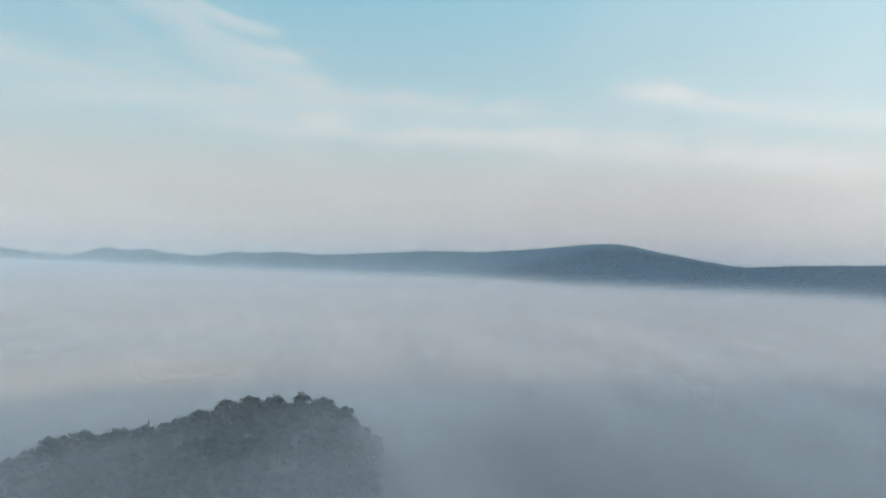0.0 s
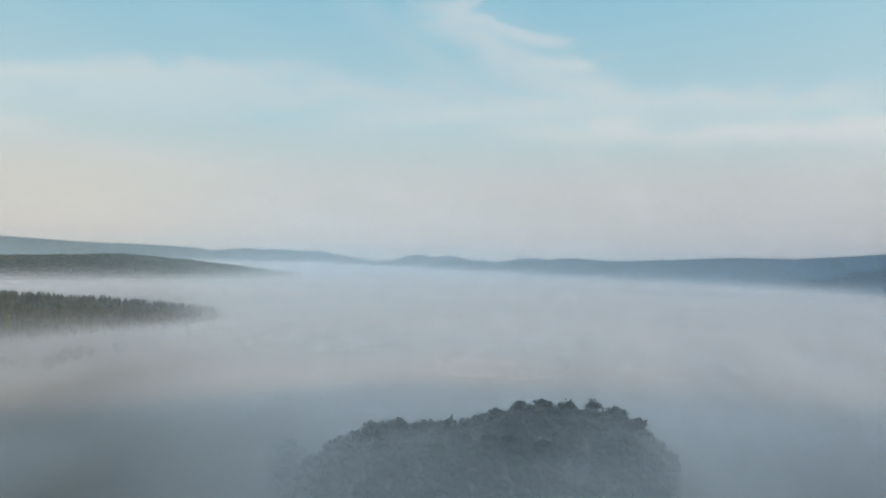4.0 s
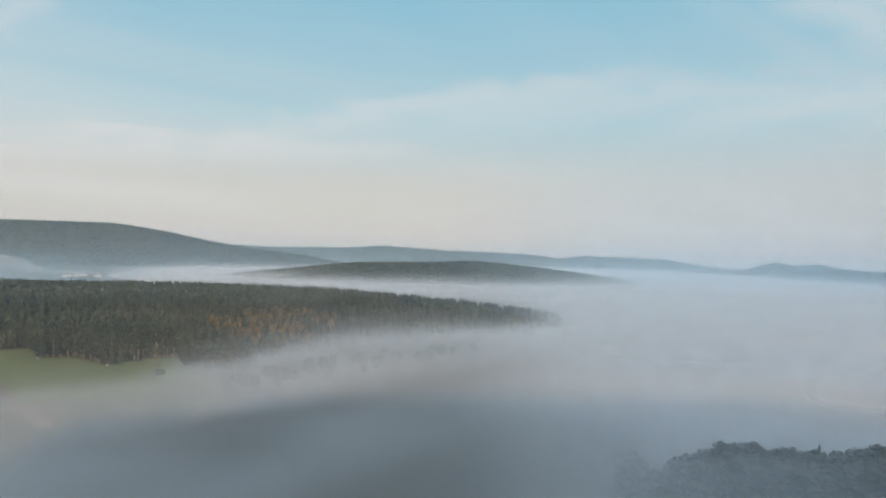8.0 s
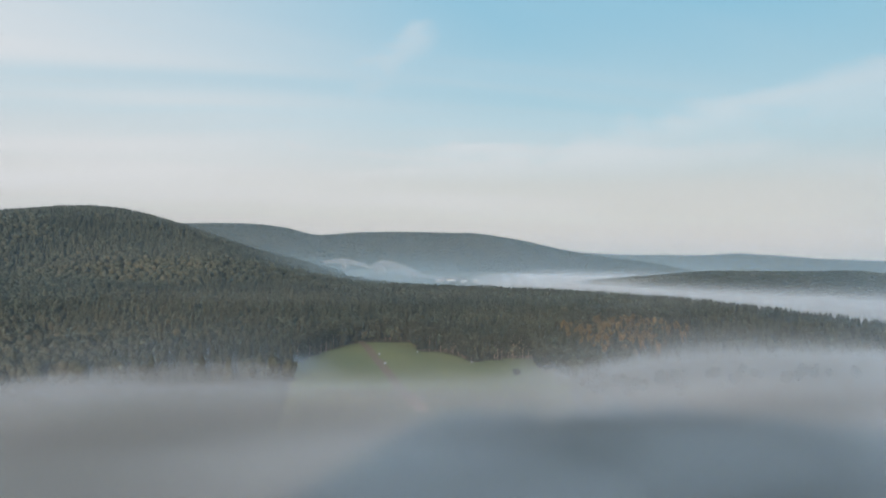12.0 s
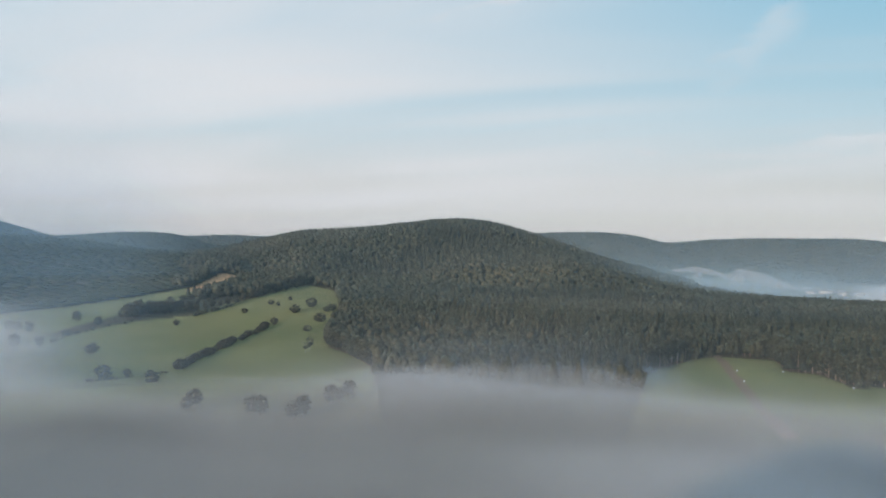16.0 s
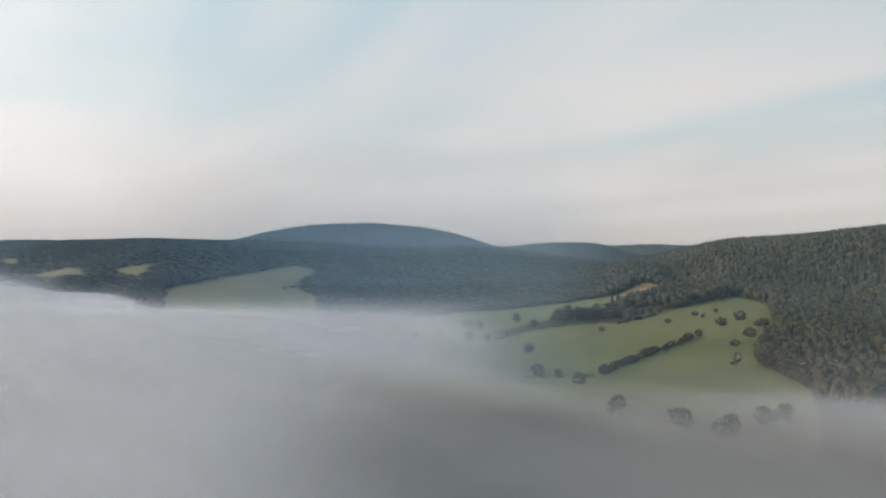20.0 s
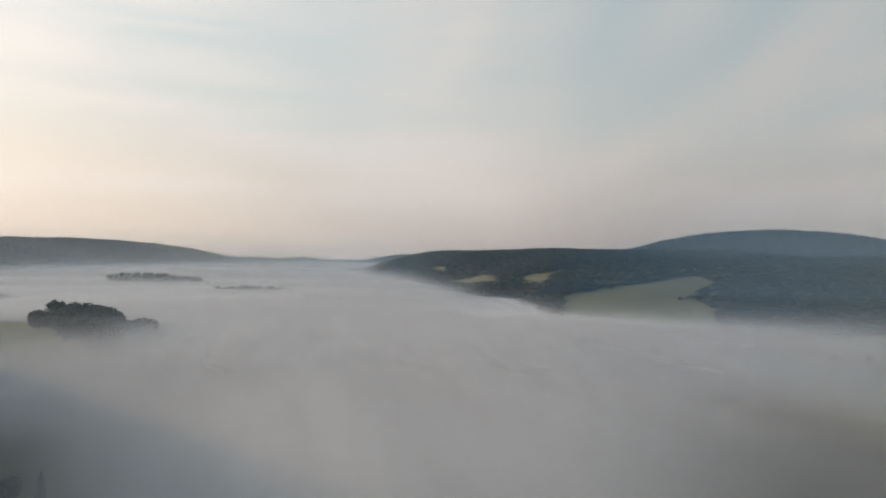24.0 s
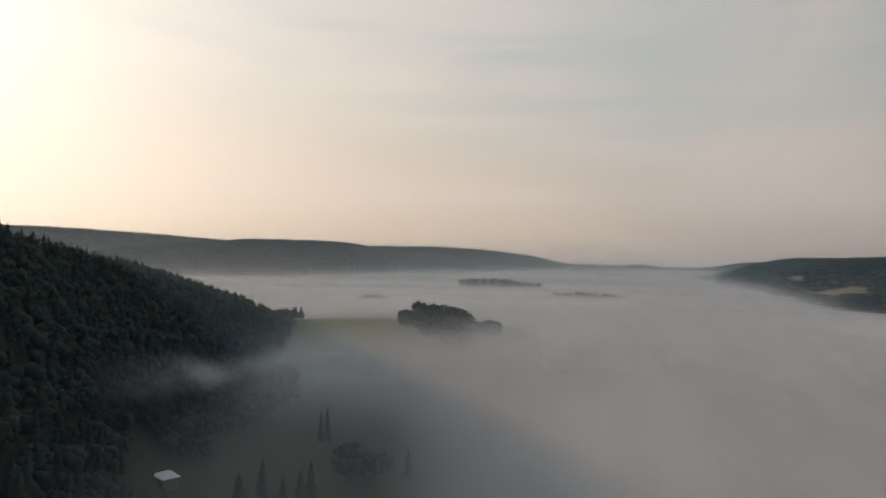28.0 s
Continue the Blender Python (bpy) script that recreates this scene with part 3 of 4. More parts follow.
def cone_tiers(tiers, sides, jitter):
    """A spruce of unit height: stacked ragged cones on a thin trunk."""
    V, F = [], []
    for k in range(tiers):
        z0 = 0.14 + 0.80 * k / tiers
        z1 = min(1.0, z0 + 1.35 / tiers)
        rad = 0.21 * (1 - 0.86 * k / tiers)
        base = len(V)
        V.append((rng.normal(0, 0.008), rng.normal(0, 0.008), z1))
        off = rng.rand() * 6
        for s in range(sides):
            a, q = off + 2 * math.pi * s / sides, rad * (1 + jitter * (rng.rand() - 0.5))
            V.append((q * math.cos(a), q * math.sin(a), z0 - 0.04 * rng.rand()))
        for s in range(sides):
            F.append((base, base + 1 + s, base + 1 + (s + 1) % sides))
    return V, F


def blob(V, F, centre, size, jitter):
    bm = bmesh.new()
    bmesh.ops.create_icosphere(bm, subdivisions=1, radius=1.0)
    base = len(V)
    for v in bm.verts:
        q = 1 + jitter * (rng.rand() - 0.5)
        V.append((centre[0] + v.co.x * size[0] * q, centre[1] + v.co.y * size[1] * q, centre[2] + v.co.z * size[2] * q))
    for f in bm.faces:
        F.append(tuple(base + v.index for v in f.verts))
    bm.free()


def round_crown(count, jitter):
    """A leafy tree of unit height out of several uneven clumps."""
    V, F = [], []
    for k in range(count):
        a, q = 2.4 * k, 0.0 if count == 1 else 0.13
        s = 0.30 if count == 1 else 0.17 + 0.07 * rng.rand()
        z = 0.62 if count == 1 else 0.45 + 0.40 * k / count
        blob(V, F, (q * math.cos(a), q * math.sin(a), z), (s, s, s * 1.15), jitter)
    return V, F


def stems(V, F, width):
    base = len(V)
    for z in (-0.05, 0.5):
        for s in range(3):
            V.append((width * math.cos(2.1 * s), width * math.sin(2.1 * s), z))
    for s in range(3):
        t = (s + 1) % 3
        F += [(base + s, base + t, base + 3 + t), (base + s, base + 3 + t, base + 3 + s)]


SPRUCE = [cone_tiers(5, 8, 0.7) for _ in range(5)]
SPRUCE_FAR = [cone_tiers(2, 5, 0.6) for _ in range(4)]
LEAFY = [round_crown(5, 0.5) for _ in range(5)]
LEAFY_FAR = [round_crown(1, 0.5) for _ in range(4)]
for V, F in SPRUCE + LEAFY:
    stems(V, F, 0.012)


def scatter(b0, b1, r0, r1, gap, keep):
    """Uneven positions, gap metres apart, in a sector, where keep(bearing, distance, x, y, ground) holds."""
    x1 = r1
    g = np.arange(-x1, x1, gap)
    xs, ys = np.meshgrid(g, g)
    xs, ys = xs.ravel() + rng.uniform(-0.45, 0.45, xs.size) * gap, ys.ravel() + rng.uniform(-0.45, 0.45, ys.size) * gap
    b, r = bearing_of(xs, ys), np.hypot(xs, ys)
    ok = (b > b0) & (b < b1) & (r > r0) & (r < r1)
    xs, ys, b, r = xs[ok], ys[ok], b[ok], r[ok]
    z = height(xs, ys)
    ok = keep(b, r, xs, ys, z)
    return np.stack([xs[ok], ys[ok], z[ok]], -1)


def open_land(b, r):
    hit = np.zeros(np.shape(b), bool)
    for patch in MEADOWS + [FIELD]:
        hit |= inside(b, r, patch)
    return hit


def wood(name, label, spots, templates, tall, mat, tone_shift=0.0, wide=1.0, soft=False):
    """Many trees joined into one mesh."""
    if not len(spots):
        return
    kind = rng.randint(0, len(templates), len(spots))
    allV, allF, allT, base = [], [], [], 0
    stand = 0.40 + 0.48 * rough(spots[:, 0], spots[:, 1], 150, 3)
    for k, (V, F) in enumerate(templates):
        pick = np.where(kind == k)[0]
        if not len(pick):
            continue
        V, F = np.array(V), np.array(F)
        h = rng.uniform(0.66, 1.16, len(pick)) * tall
        w = h * wide * rng.uniform(0.8, 1.25, len(pick))
        a = rng.uniform(0, 6.28, len(pick))
        c, s = np.cos(a)[:, None] * w[:, None], np.sin(a)[:, None] * w[:, None]
        P = np.stack([V[None, :, 0] * c - V[None, :, 1] * s, V[None, :, 0] * s + V[None, :, 1] * c, V[None, :, 2] * h[:, None]], -1)
        P += spots[pick][:, None, :]
        allV.append(P.reshape(-1, 3))
        allF.append((F[None] + (np.arange(len(pick)) * len(V))[:, None, None] + base).reshape(-1, 3))
        allT.append(np.repeat(np.clip(stand[pick] + rng.normal(0, 0.14, len(pick)) + tone_shift, 0, 1), len(V)))
        base += len(pick) * len(V)
    ob = new(name, np_mesh(name, np.concatenate(allV), np.concatenate(allF), mat, {"tone": np.concatenate(allT)}, flat_shade=not soft))
    tagged(ob, label, "forest", kind="stuff")


def larches(b, r):
    return (np.hypot((b - 37.5) / 4.8, (r - 640) / 100) < 1)


def near_keep(b, r, x, y, z):
    foot = np.interp(b, [14, 20, 27, 36, 42, 50, 58, 64, 75, 86, 92], [780, 690, 610, 540, 470, 500, 540, 465, 470, 480, 600])
    return (r > foot) & ~open_land(b, r) & (z > 14)


near_wood = scatter(13, 95, 400, 900, 5.7, near_keep)
nb_, nr_ = bearing_of(near_wood[:, 0], near_wood[:, 1]), np.hypot(near_wood[:, 0], near_wood[:, 1])
gold = larches(nb_, nr_) & (rng.rand(len(nb_)) < 0.55)
conif = rng.rand(len(nb_)) < np.clip(0.62 - 0.025 * np.maximum(nb_ - 62, 0) + 0.7 * rough(near_wood[:, 0], near_wood[:, 1], 90, 2), 0.06, 0.95)
wood("larch_stand", "golden autumn larches at the edge of the wood", near_wood[gold], LEAFY, 17, LARCH, 0.0, 0.7, True)
wood("spruce_wood", "dense dark green spruce wood above the meadow", near_wood[~gold & conif], SPRUCE, 20, CONIFER)
wood("mixed_wood", "olive broadleaf trees among the spruces", near_wood[~gold & ~conif], LEAFY, 16, BROADLEAF, -0.05, 0.8, True)
hill_wood = scatter(14, 108, 900, 1900, 8.2, lambda b, r, x, y, z: ~open_land(b, r) & (z > 26) & (b < 100.5 + 4.5 * rough(x, y, 120, 2)) & (r < np.interp(b, [14, 40, 60, 62, 108], [1000, 1250, 1350, 1900, 1900])))
pick = rng.rand(len(hill_wood)) < np.clip(0.42 + 0.9 * rough(hill_wood[:, 0], hill_wood[:, 1], 170, 3), 0.04, 0.96)
wood("hill_spruces", "distant dark spruces covering the wooded hill", hill_wood[pick], SPRUCE_FAR, 17, CONIFER, -0.12, 1.15)
wood("hill_broadleaves", "distant olive broadleaf trees covering the hill", hill_wood[~pick], LEAFY_FAR, 14, BROADLEAF, -0.05, 1.15, True)
slope_wood = scatter(183.5, 214, 140, 760, 5.4, lambda b, r, x, y, z: (z > 9 + 5 * rough(x, y, 60, 2)) & (r > 200) & (b > 184.5 + 2.5 * rough(x, y, 70, 2)) & ~open_land(b, r) & ~((b > 190) & (b < 196.5) & (r > 262) & (r < 312)))
pick = rng.rand(len(slope_wood)) < 0.4
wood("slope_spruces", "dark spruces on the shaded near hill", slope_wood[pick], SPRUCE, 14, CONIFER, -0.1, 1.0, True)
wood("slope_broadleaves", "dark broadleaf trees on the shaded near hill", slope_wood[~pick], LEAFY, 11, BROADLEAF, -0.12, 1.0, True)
# unseen trees, kept sparse for the hill's shadow
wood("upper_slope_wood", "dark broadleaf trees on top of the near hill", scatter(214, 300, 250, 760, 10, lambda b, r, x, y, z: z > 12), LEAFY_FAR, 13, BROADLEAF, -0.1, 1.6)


def facing(x, y, z):
    """Slopes that face the camera, and crests; slopes hidden from it stay bare."""
    return height(x * 1.012, y * 1.012) > z - 1.5


east_wood = scatter(95, 158, 900, 2600, 9.5, lambda b, r, x, y, z: ~open_land(b, r) & (z > 22) & facing(x, y, z))
wood("east_wood", "blue-shaded forest on the far valley side", east_wood, LEAFY_FAR, 4.0, CANOPY, -0.25, 7.0, True)
QUARRY = [(61.9, 2795, 2775), (60.2, 2822, 2770), (58.7, 2780, 2742), (58.1, 2740, 2706), (57.0, 2806, 2690), (55.0, 2750, 2610), (53.0, 2590, 2525), (50.0, 2535, 2500)]


def dug(b, r):
    """True inside the quarry's cut."""
    b0, top, foot = (np.array(v[::-1], float) for v in zip(*QUARRY))
    return (b > b0[0]) & (b < b0[-1]) & (r > np.interp(b, b0, foot) - 15) & (r < np.interp(b, b0, top) + 12)


for b0, b1, r0, r1, gap, low in ((-75, 15, 1350, 3200, 10, 30), (4, 45, 1400, 2200, 9.5, 30), (30, 85, 2600, 3300, 14, 34), (92, 136, 1900, 3100, 14, 40), (155, 225, 1800, 3300, 13, 30)):
    far = scatter(b0, b1, r0, r1, gap, lambda b, r, x, y, z: (z > low) & facing(x, y, z) & ~dug(b, r))
    wood("far_forest", "hazy forest covering the distant ridge", far, LEAFY_FAR, 4.5, CANOPY, -0.2, 6.2, True)
knoll_wood = scatter(-23.5, 9, 170, 330, 6.0, lambda b, r, x, y, z: z > 11)
wood("knoll_wood", "dark trees of a knoll rising out of the fog", knoll_wood, LEAFY, 10, CANOPY, -0.6, 1.2, True)


# ---- single trees and shrubs ----
def part(name, bm_or_mesh, mat, parent, label=""):
    if isinstance(bm_or_mesh, bmesh.types.BMesh):
        me = bpy.data.meshes.new(name)
        bm_or_mesh.to_mesh(me)
        bm_or_mesh.free()
        me.materials.append(mat)
    else:
        me = bm_or_mesh
    ob = new(name, me)
    ob.parent = parent
    return tagged(ob, label)


def trunk_mesh(tall, wide, limbs):
    """A tapered stem with a few limbs."""
    bm = bmesh.new()

    def limb(a, b, r0, r1):
        axis = (b - a).normalized()
        side = axis.orthogonal().normalized()
        up = axis.cross(side)
        rings = []
        for p, q in ((a, r0), (b, r1)):
            rings.append([bm.verts.new(p + (side * math.cos(t) + up * math.sin(t)) * q) for t in [k * math.pi / 3 for k in range(6)]])
        for k in range(6):
            bm.faces.new((rings[0][k], rings[0][(k + 1) % 6], rings[1][(k + 1) % 6], rings[1][k]))

    top = Vector((rng.normal(0, 0.02), rng.normal(0, 0.02), 0.78)) * tall
    limb(Vector((0, 0, -0.06 * tall)), top, wide, wide * 0.3)
    for k in range(limbs):
        a = 2.4 * k + rng.rand()
        z = (0.25 + 0.10 * k) * tall
        limb(Vector((0, 0, z)), Vector((math.cos(a) * 0.2 * tall, math.sin(a) * 0.2 * tall, z + 0.2 * tall)), wide * 0.45, wide * 0.12)
    return bm


def crown_mesh(tall, spread, low, clumps, mat, tone):
    """A crown out of many small uneven clumps and loose sprays, with gaps between them."""
    V, F, T = [], [], []
    for k in range(clumps):
        u, a = rng.uniform(-1, 1), rng.uniform(0, 6.283)
        q = math.sqrt(1 - u * u) * (0.3 + 0.7 * math.sqrt(rng.rand()))
        c = (q * math.cos(a) * spread, q * math.sin(a) * spread, low + (tall - low) * (0.5 + 0.44 * u))
        s = spread * rng.uniform(0.16, 0.30)
        count = len(V)
        blob(V, F, c, (s, s, s * 0.85), 0.9)
        # top light put into the tone: upper clumps lighter, lower ones darker
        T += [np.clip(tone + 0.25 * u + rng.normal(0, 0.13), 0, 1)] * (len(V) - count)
    for k in range(clumps * 3):
        u, a = rng.uniform(-1, 1), rng.uniform(0, 6.283)
        q = math.sqrt(1 - u * u) * (0.9 + 0.25 * rng.rand())
        c = np.array((q * math.cos(a) * spread, q * math.sin(a) * spread, low + (tall - low) * (0.5 + 0.5 * u)))
        s = spread * rng.uniform(0.05, 0.12)
        count = len(V)
        V += [tuple(c + rng.normal(0, s, 3)) for _ in range(3)]
        F.append((count, count + 1, count + 2))
        T += [np.clip(tone + rng.normal(0, 0.15), 0, 1)] * 3
    return np_mesh("crown", np.array(V), np.array(F), mat, {"tone": np.array(T)}, flat_shade=True)


def spruce_crown(tall, mat, tone):
    V, F = [], []
    for k in range(11):
        z0, rad = (0.08 + 0.80 * k / 11) * tall, 0.19 * tall * (1 - 0.9 * k / 11) * rng.uniform(0.85, 1.15)
        base, sides = len(V), 11
        V.append((rng.normal(0, 0.01) * tall, rng.normal(0, 0.01) * tall, min(tall, z0 + 0.17 * tall)))
        for m in range(sides):
            a = 6.283 * m / sides + k
            q = rad * (1.15 if m % 2 else 0.7) * rng.uniform(0.8, 1.2)
            V.append((q * math.cos(a), q * math.sin(a), z0 - 0.05 * tall * (m % 2) * rng.rand()))
        F += [(base, base + 1 + m, base + 1 + (m + 1) % sides) for m in range(sides)]
    T = np.clip(tone + rng.normal(0, 0.12, len(V)), 0, 1)
    return np_mesh("crown", np.array(V), np.array(F), mat, {"tone": T}, flat_shade=True)


def tree(kind, mat, tone):
    """One tree or shrub, about ten metres tall, with its foot at the origin."""
    ob = new(kind)
    if kind == "spruce":
        part("trunk", trunk_mesh(10, 0.16, 0), BARK, ob)
        part("crown", spruce_crown(10, mat, tone), mat, ob)
    elif kind == "shrub":
        part("trunk", trunk_mesh(7, 0.22, 4), BARK, ob)
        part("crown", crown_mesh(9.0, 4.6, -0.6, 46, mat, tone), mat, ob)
    elif kind == "pine":
        part("trunk", trunk_mesh(11, 0.17, 3), PINE_BARK, ob, "bare reddish-grey stem")
        part("crown", crown_mesh(11, 1.9, 4.6, 40, mat, tone), mat, ob)
    elif kind == "birch":
        part("trunk", trunk_mesh(11, 0.20, 4), PALE_BARK, ob)
        part("crown", crown_mesh(10.5, 2.4, 3.4, 34, mat, tone), mat, ob)
    else:
        part("trunk", trunk_mesh(10, 0.28, 5), BARK, ob)
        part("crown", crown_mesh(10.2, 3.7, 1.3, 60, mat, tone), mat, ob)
    return ob


PALE_BARK = material("pale_bark", lambda n: plain(n, n.mix(n.step(n.noise(place(n), 2.0, 4), 0.5, 0.6), (0.34, 0.33, 0.31), (0.08, 0.07, 0.06)), 0.8))
PINE_BARK = material("pine_bark", lambda n: plain(n, n.mix(n.noise(place(n), 2.5, 5), (0.10, 0.075, 0.058), (0.24, 0.185, 0.15)), 0.9))
stock = {}


def plant(kind, spots, tall, label, category, group="", tone=0.4, mat=None, sink=0.0, spread=1.0):
    """Trees of one kind at (bearing, distance), tall metres high on average; three shapes take turns."""
    for k, (b, d) in enumerate(spots):
        at = spot(b, d)
        at.z -= sink
        low = kind == "shrub"
        h = tall * rng.uniform(0.6 if low else 0.78, 1.3 if low else 1.22) / 10
        w = h * spread * rng.uniform(0.9, 1.5 if low else 1.15)
        m = Matrix.LocRotScale(at, Euler((0, 0, rng.uniform(0, 6.28))), (w, w, h))
        key = (kind, round(tone, 1), k % 3)
        if key not in stock:
            ob = stock[key] = tree(kind, mat or BROADLEAF, tone + 0.08 * (k % 3 - 1))
            ob.matrix_basis = m
        else:
            src = stock[key]
            keep, src.scale = src.scale.copy(), (1, 1, 1)
            ob = copy_thing(src, m)
            src.scale = keep
        tagged(ob, label, category, group)


def along(ends, count, scatter_b=0.15, scatter_d=4.0):
    """Places along a line of (bearing, distance) points."""
    b, d = zip(*ends)
    t = np.linspace(0, len(ends) - 1, count)
    return [(float(np.interp(q, range(len(b)), b) + rng.uniform(-scatter_b, scatter_b)), float(np.interp(q, range(len(d)), d) + rng.uniform(-scatter_d, scatter_d))) for q in t]


# the meadow under the great hill
plant("shrub", [(108.3, 687), (100.9, 718), (93.9, 837), (93.3, 824), (92.4, 866), (91, 675), (94.3, 694), (93.6, 711), (104.3, 504), (102.6, 481), (106.7, 594)], 6.5,
      "round dark green shrub standing in the meadow", "shrub", "shrubs in the meadow", 0.3)
plant("shrub", [(95.9, 783), (92, 779), (90.7, 821), (89.1, 798), (89.5, 790), (105.9, 501), (88.1, 778), (90, 727)], 9,
      "broad dark shrub at the meadow's upper edge", "shrub", "large shrubs in the meadow", 0.3)
plant("broadleaf_tree", [(110, 638), (111.6, 642), (107.7, 768), (106.3, 727), (111.9, 742), (111.4, 735), (110.7, 721), (113.8, 660), (116, 668)], 10,
      "hazy broadleaf tree standing in thin fog", "tree", "trees in the thin fog", 0.3)
plant("birch", [(90.8, 578), (91.1, 574)], 11, "slender birch with a pale trunk in the grass", "tree", "birches in the meadow", 0.5)
plant("shrub", along([(94.2, 694), (96, 641), (97.7, 598), (99.3, 558), (100.7, 521)], 40, 0.16, 4), 5.5, "dark hedge shrub in a row across the meadow", "shrub", "hedge across the meadow", 0.3)
plant("shrub", along([(99.7, 764), (96.8, 832)], 12), 4.0, "low hedge shrub on the meadow's bank", "shrub", "low hedge on the bank", 0.3)
plant("broadleaf_tree", along([(104.6, 760), (103, 790), (101, 815)], 26, 0.4, 16), 12.5, "dense broadleaf tree in the belt between two fields", "tree", "tree belt between the fields", 0.4)
plant("broadleaf_tree", along([(101, 815), (99, 870), (96.1, 952), (95, 975)], 30, 0.35, 14), 7.5, "low dark tree in the belt between two fields", "tree", "low belt between the fields", 0.3)
plant("broadleaf_tree", along([(95, 975), (93.9, 1000), (91.5, 1040)], 26, 0.4, 16), 13, "tall tree in the belt below the wooded hill", "tree", "tall belt below the hill", 0.4)
plant("shrub", along([(109.4, 655), (107.4, 697), (104, 737)], 14, 0.1, 3), 2.6, "low dark shrub along the field boundary", "shrub", "shrubs along the boundary", 0.2)
plant("shrub", along([(106.9, 488), (104.3, 496), (101.6, 508)], 20, 0.05, 1), 1.7, "low dark shrub along a ditch", "shrub", "shrubs along the ditch", 0.2)
plant("broadleaf_tree", [(100, 403), (99.5, 408), (91.9, 387), (91.2, 392), (88.3, 416), (87.5, 420), (89, 412), (94.5, 394), (95.2, 398)], 9.5,
      "dark broadleaf tree half sunk in fog", "tree", "trees sunk in the fog", 0.2)
plant("broadleaf_tree", along([(103, 775), (99.5, 802), (97, 850), (95, 905), (93, 960), (91.5, 1005)], 34, 0.3, 8), 8, "low dark tree in the belt above the meadow", "tree", "belt above the meadow", 0.3)
# the meadow with the track
plant("shrub", [(45.9, 502)], 7.0, "lone round shrub standing in the green meadow", "shrub", "", 0.3)
plant("shrub", [(38.9, 466), (39.6, 470), (38, 474), (36.5, 480), (40.2, 462)], 8, "grey-green shrub at the wood's edge in fog", "shrub", "shrubs at the wood's edge", 0.6)
plant("broadleaf_tree", along([(44, 530), (42.5, 505), (41, 492), (39.5, 490)], 12, 0.4, 6), 15, "tall dark broadleaf tree closing the meadow", "tree", "trees closing the meadow", 0.3)
plant("broadleaf_tree", along([(39, 440), (33, 480), (27, 520), (22, 580)], 34, 1.2, 26), 7.5, "dim broadleaf tree rising out of the fog bank", "tree", "dim trees in the fog bank", 0.3)
plant("broadleaf_tree", [(36.3, 560), (43, 552)], 10, "small golden autumn tree at the wood's edge", "tree", "golden trees", 1.0, LARCH)
plant("spruce", along([(63.8, 545), (62.0, 585), (60.6, 612), (58.8, 640)], 26, 0.3, 6), 20, "tall spruce at the wood's edge above the meadow", "tree", "edge of the wood above the meadow", 0.3, CONIFER, spread=0.8)
plant("broadleaf_tree", along([(57.6, 648), (54.6, 650), (54.0, 604), (51.8, 602), (49.6, 558), (46.4, 576), (44.4, 572)], 40, 0.3, 5), 18, "tall narrow tree at the wood's edge above grass", "tree", "wood's edge above the grass", 0.3, None, 0.0, 0.72)
plant("spruce", along([(53.6, 606), (51.0, 600), (48.4, 566), (45.4, 582)], 16, 0.4, 8), 21, "tall dark spruce towering at the meadow's rim", "tree", "spruces at the meadow's rim", 0.2, CONIFER, spread=0.75)
plant("broadleaf_tree", along([(88.2, 700), (88.9, 645), (88.6, 600), (86.8, 555), (85.4, 525)], 34, 0.5, 9), 14, "rounded broadleaf tree bordering the upper meadow", "tree", "trees bordering the upper meadow", 0.4)
plant("pine", along([(57.4, 642), (54.4, 642), (53.7, 598), (51.7, 596), (49.3, 552), (46.3, 569), (44.6, 566)], 44, 0.25, 4), 19, "tall pine with a bare stem at the meadow's rim", "tree", "pines at the meadow's rim", 0.3, CONIFER)
plant("pine", along([(63.6, 540), (62.2, 574), (61.0, 604), (58.6, 636)], 16, 0.2, 4), 18, "tall pine with a bare stem above the track", "tree", "pines above the track", 0.3, CONIFER)
# the far meadow
plant("shrub", [(131.8, 1221), (130.9, 1278), (126.6, 1146), (126.1, 1154), (125.8, 1160)], 8, "dark shrub on the distant sloping meadow", "shrub", "shrubs on the far meadow", 0.2)
plant("broadleaf_tree", [(137.4, 1234), (136.1, 1235), (135.5, 1233), (134.8, 1235), (134.1, 1245), (135.6, 1171), (136.5, 1228), (137, 1240), (134.6, 1205), (135.2, 1210), (136.2, 1208), (138, 1215), (135.8, 1216)], 14,
      "dark tree on the spur above the fog", "tree", "trees on the spur", 0.2)
plant("shrub", along([(139.3, 1230), (137.5, 1215), (136, 1200)], 14, 0.1, 4), 7, "low dark hedge shrub on the spur", "shrub", "hedge on the spur", 0.2)
# the rise towards the sun
for ends, count, tall in (([(175.6, 722), (174.6, 716), (173.6, 722)], 14, 15), ([(174.6, 740), (173.2, 735), (171.6, 742), (170.4, 738)], 24, 20), ([(173.8, 690), (172, 684), (170.6, 692)], 16, 15),
                          ([(170.6, 720), (169, 726), (167.7, 730)], 16, 14), ([(172.5, 664), (170.4, 660)], 8, 12)):
    plant("broadleaf_tree", along(ends, count, 0.35, 12), tall, "dark backlit broadleaf tree in a clump above the fog", "tree", "clump above the fog", 0.3)
plant("broadleaf_tree", [(184.8, 735), (185.1, 728)], 12, "round backlit tree at the hill's foot", "tree", "trees at the hill's foot", 0.3)
wood("islet_trees", "faint trees on a distant islet in fog", np.array([spot(b, d) for b, d in along([(171, 1645), (169, 1650), (167, 1650), (164.3, 1655)], 90, 0.3, 45)]), LEAFY, 13, BROADLEAF, -0.1, 1.3, True)
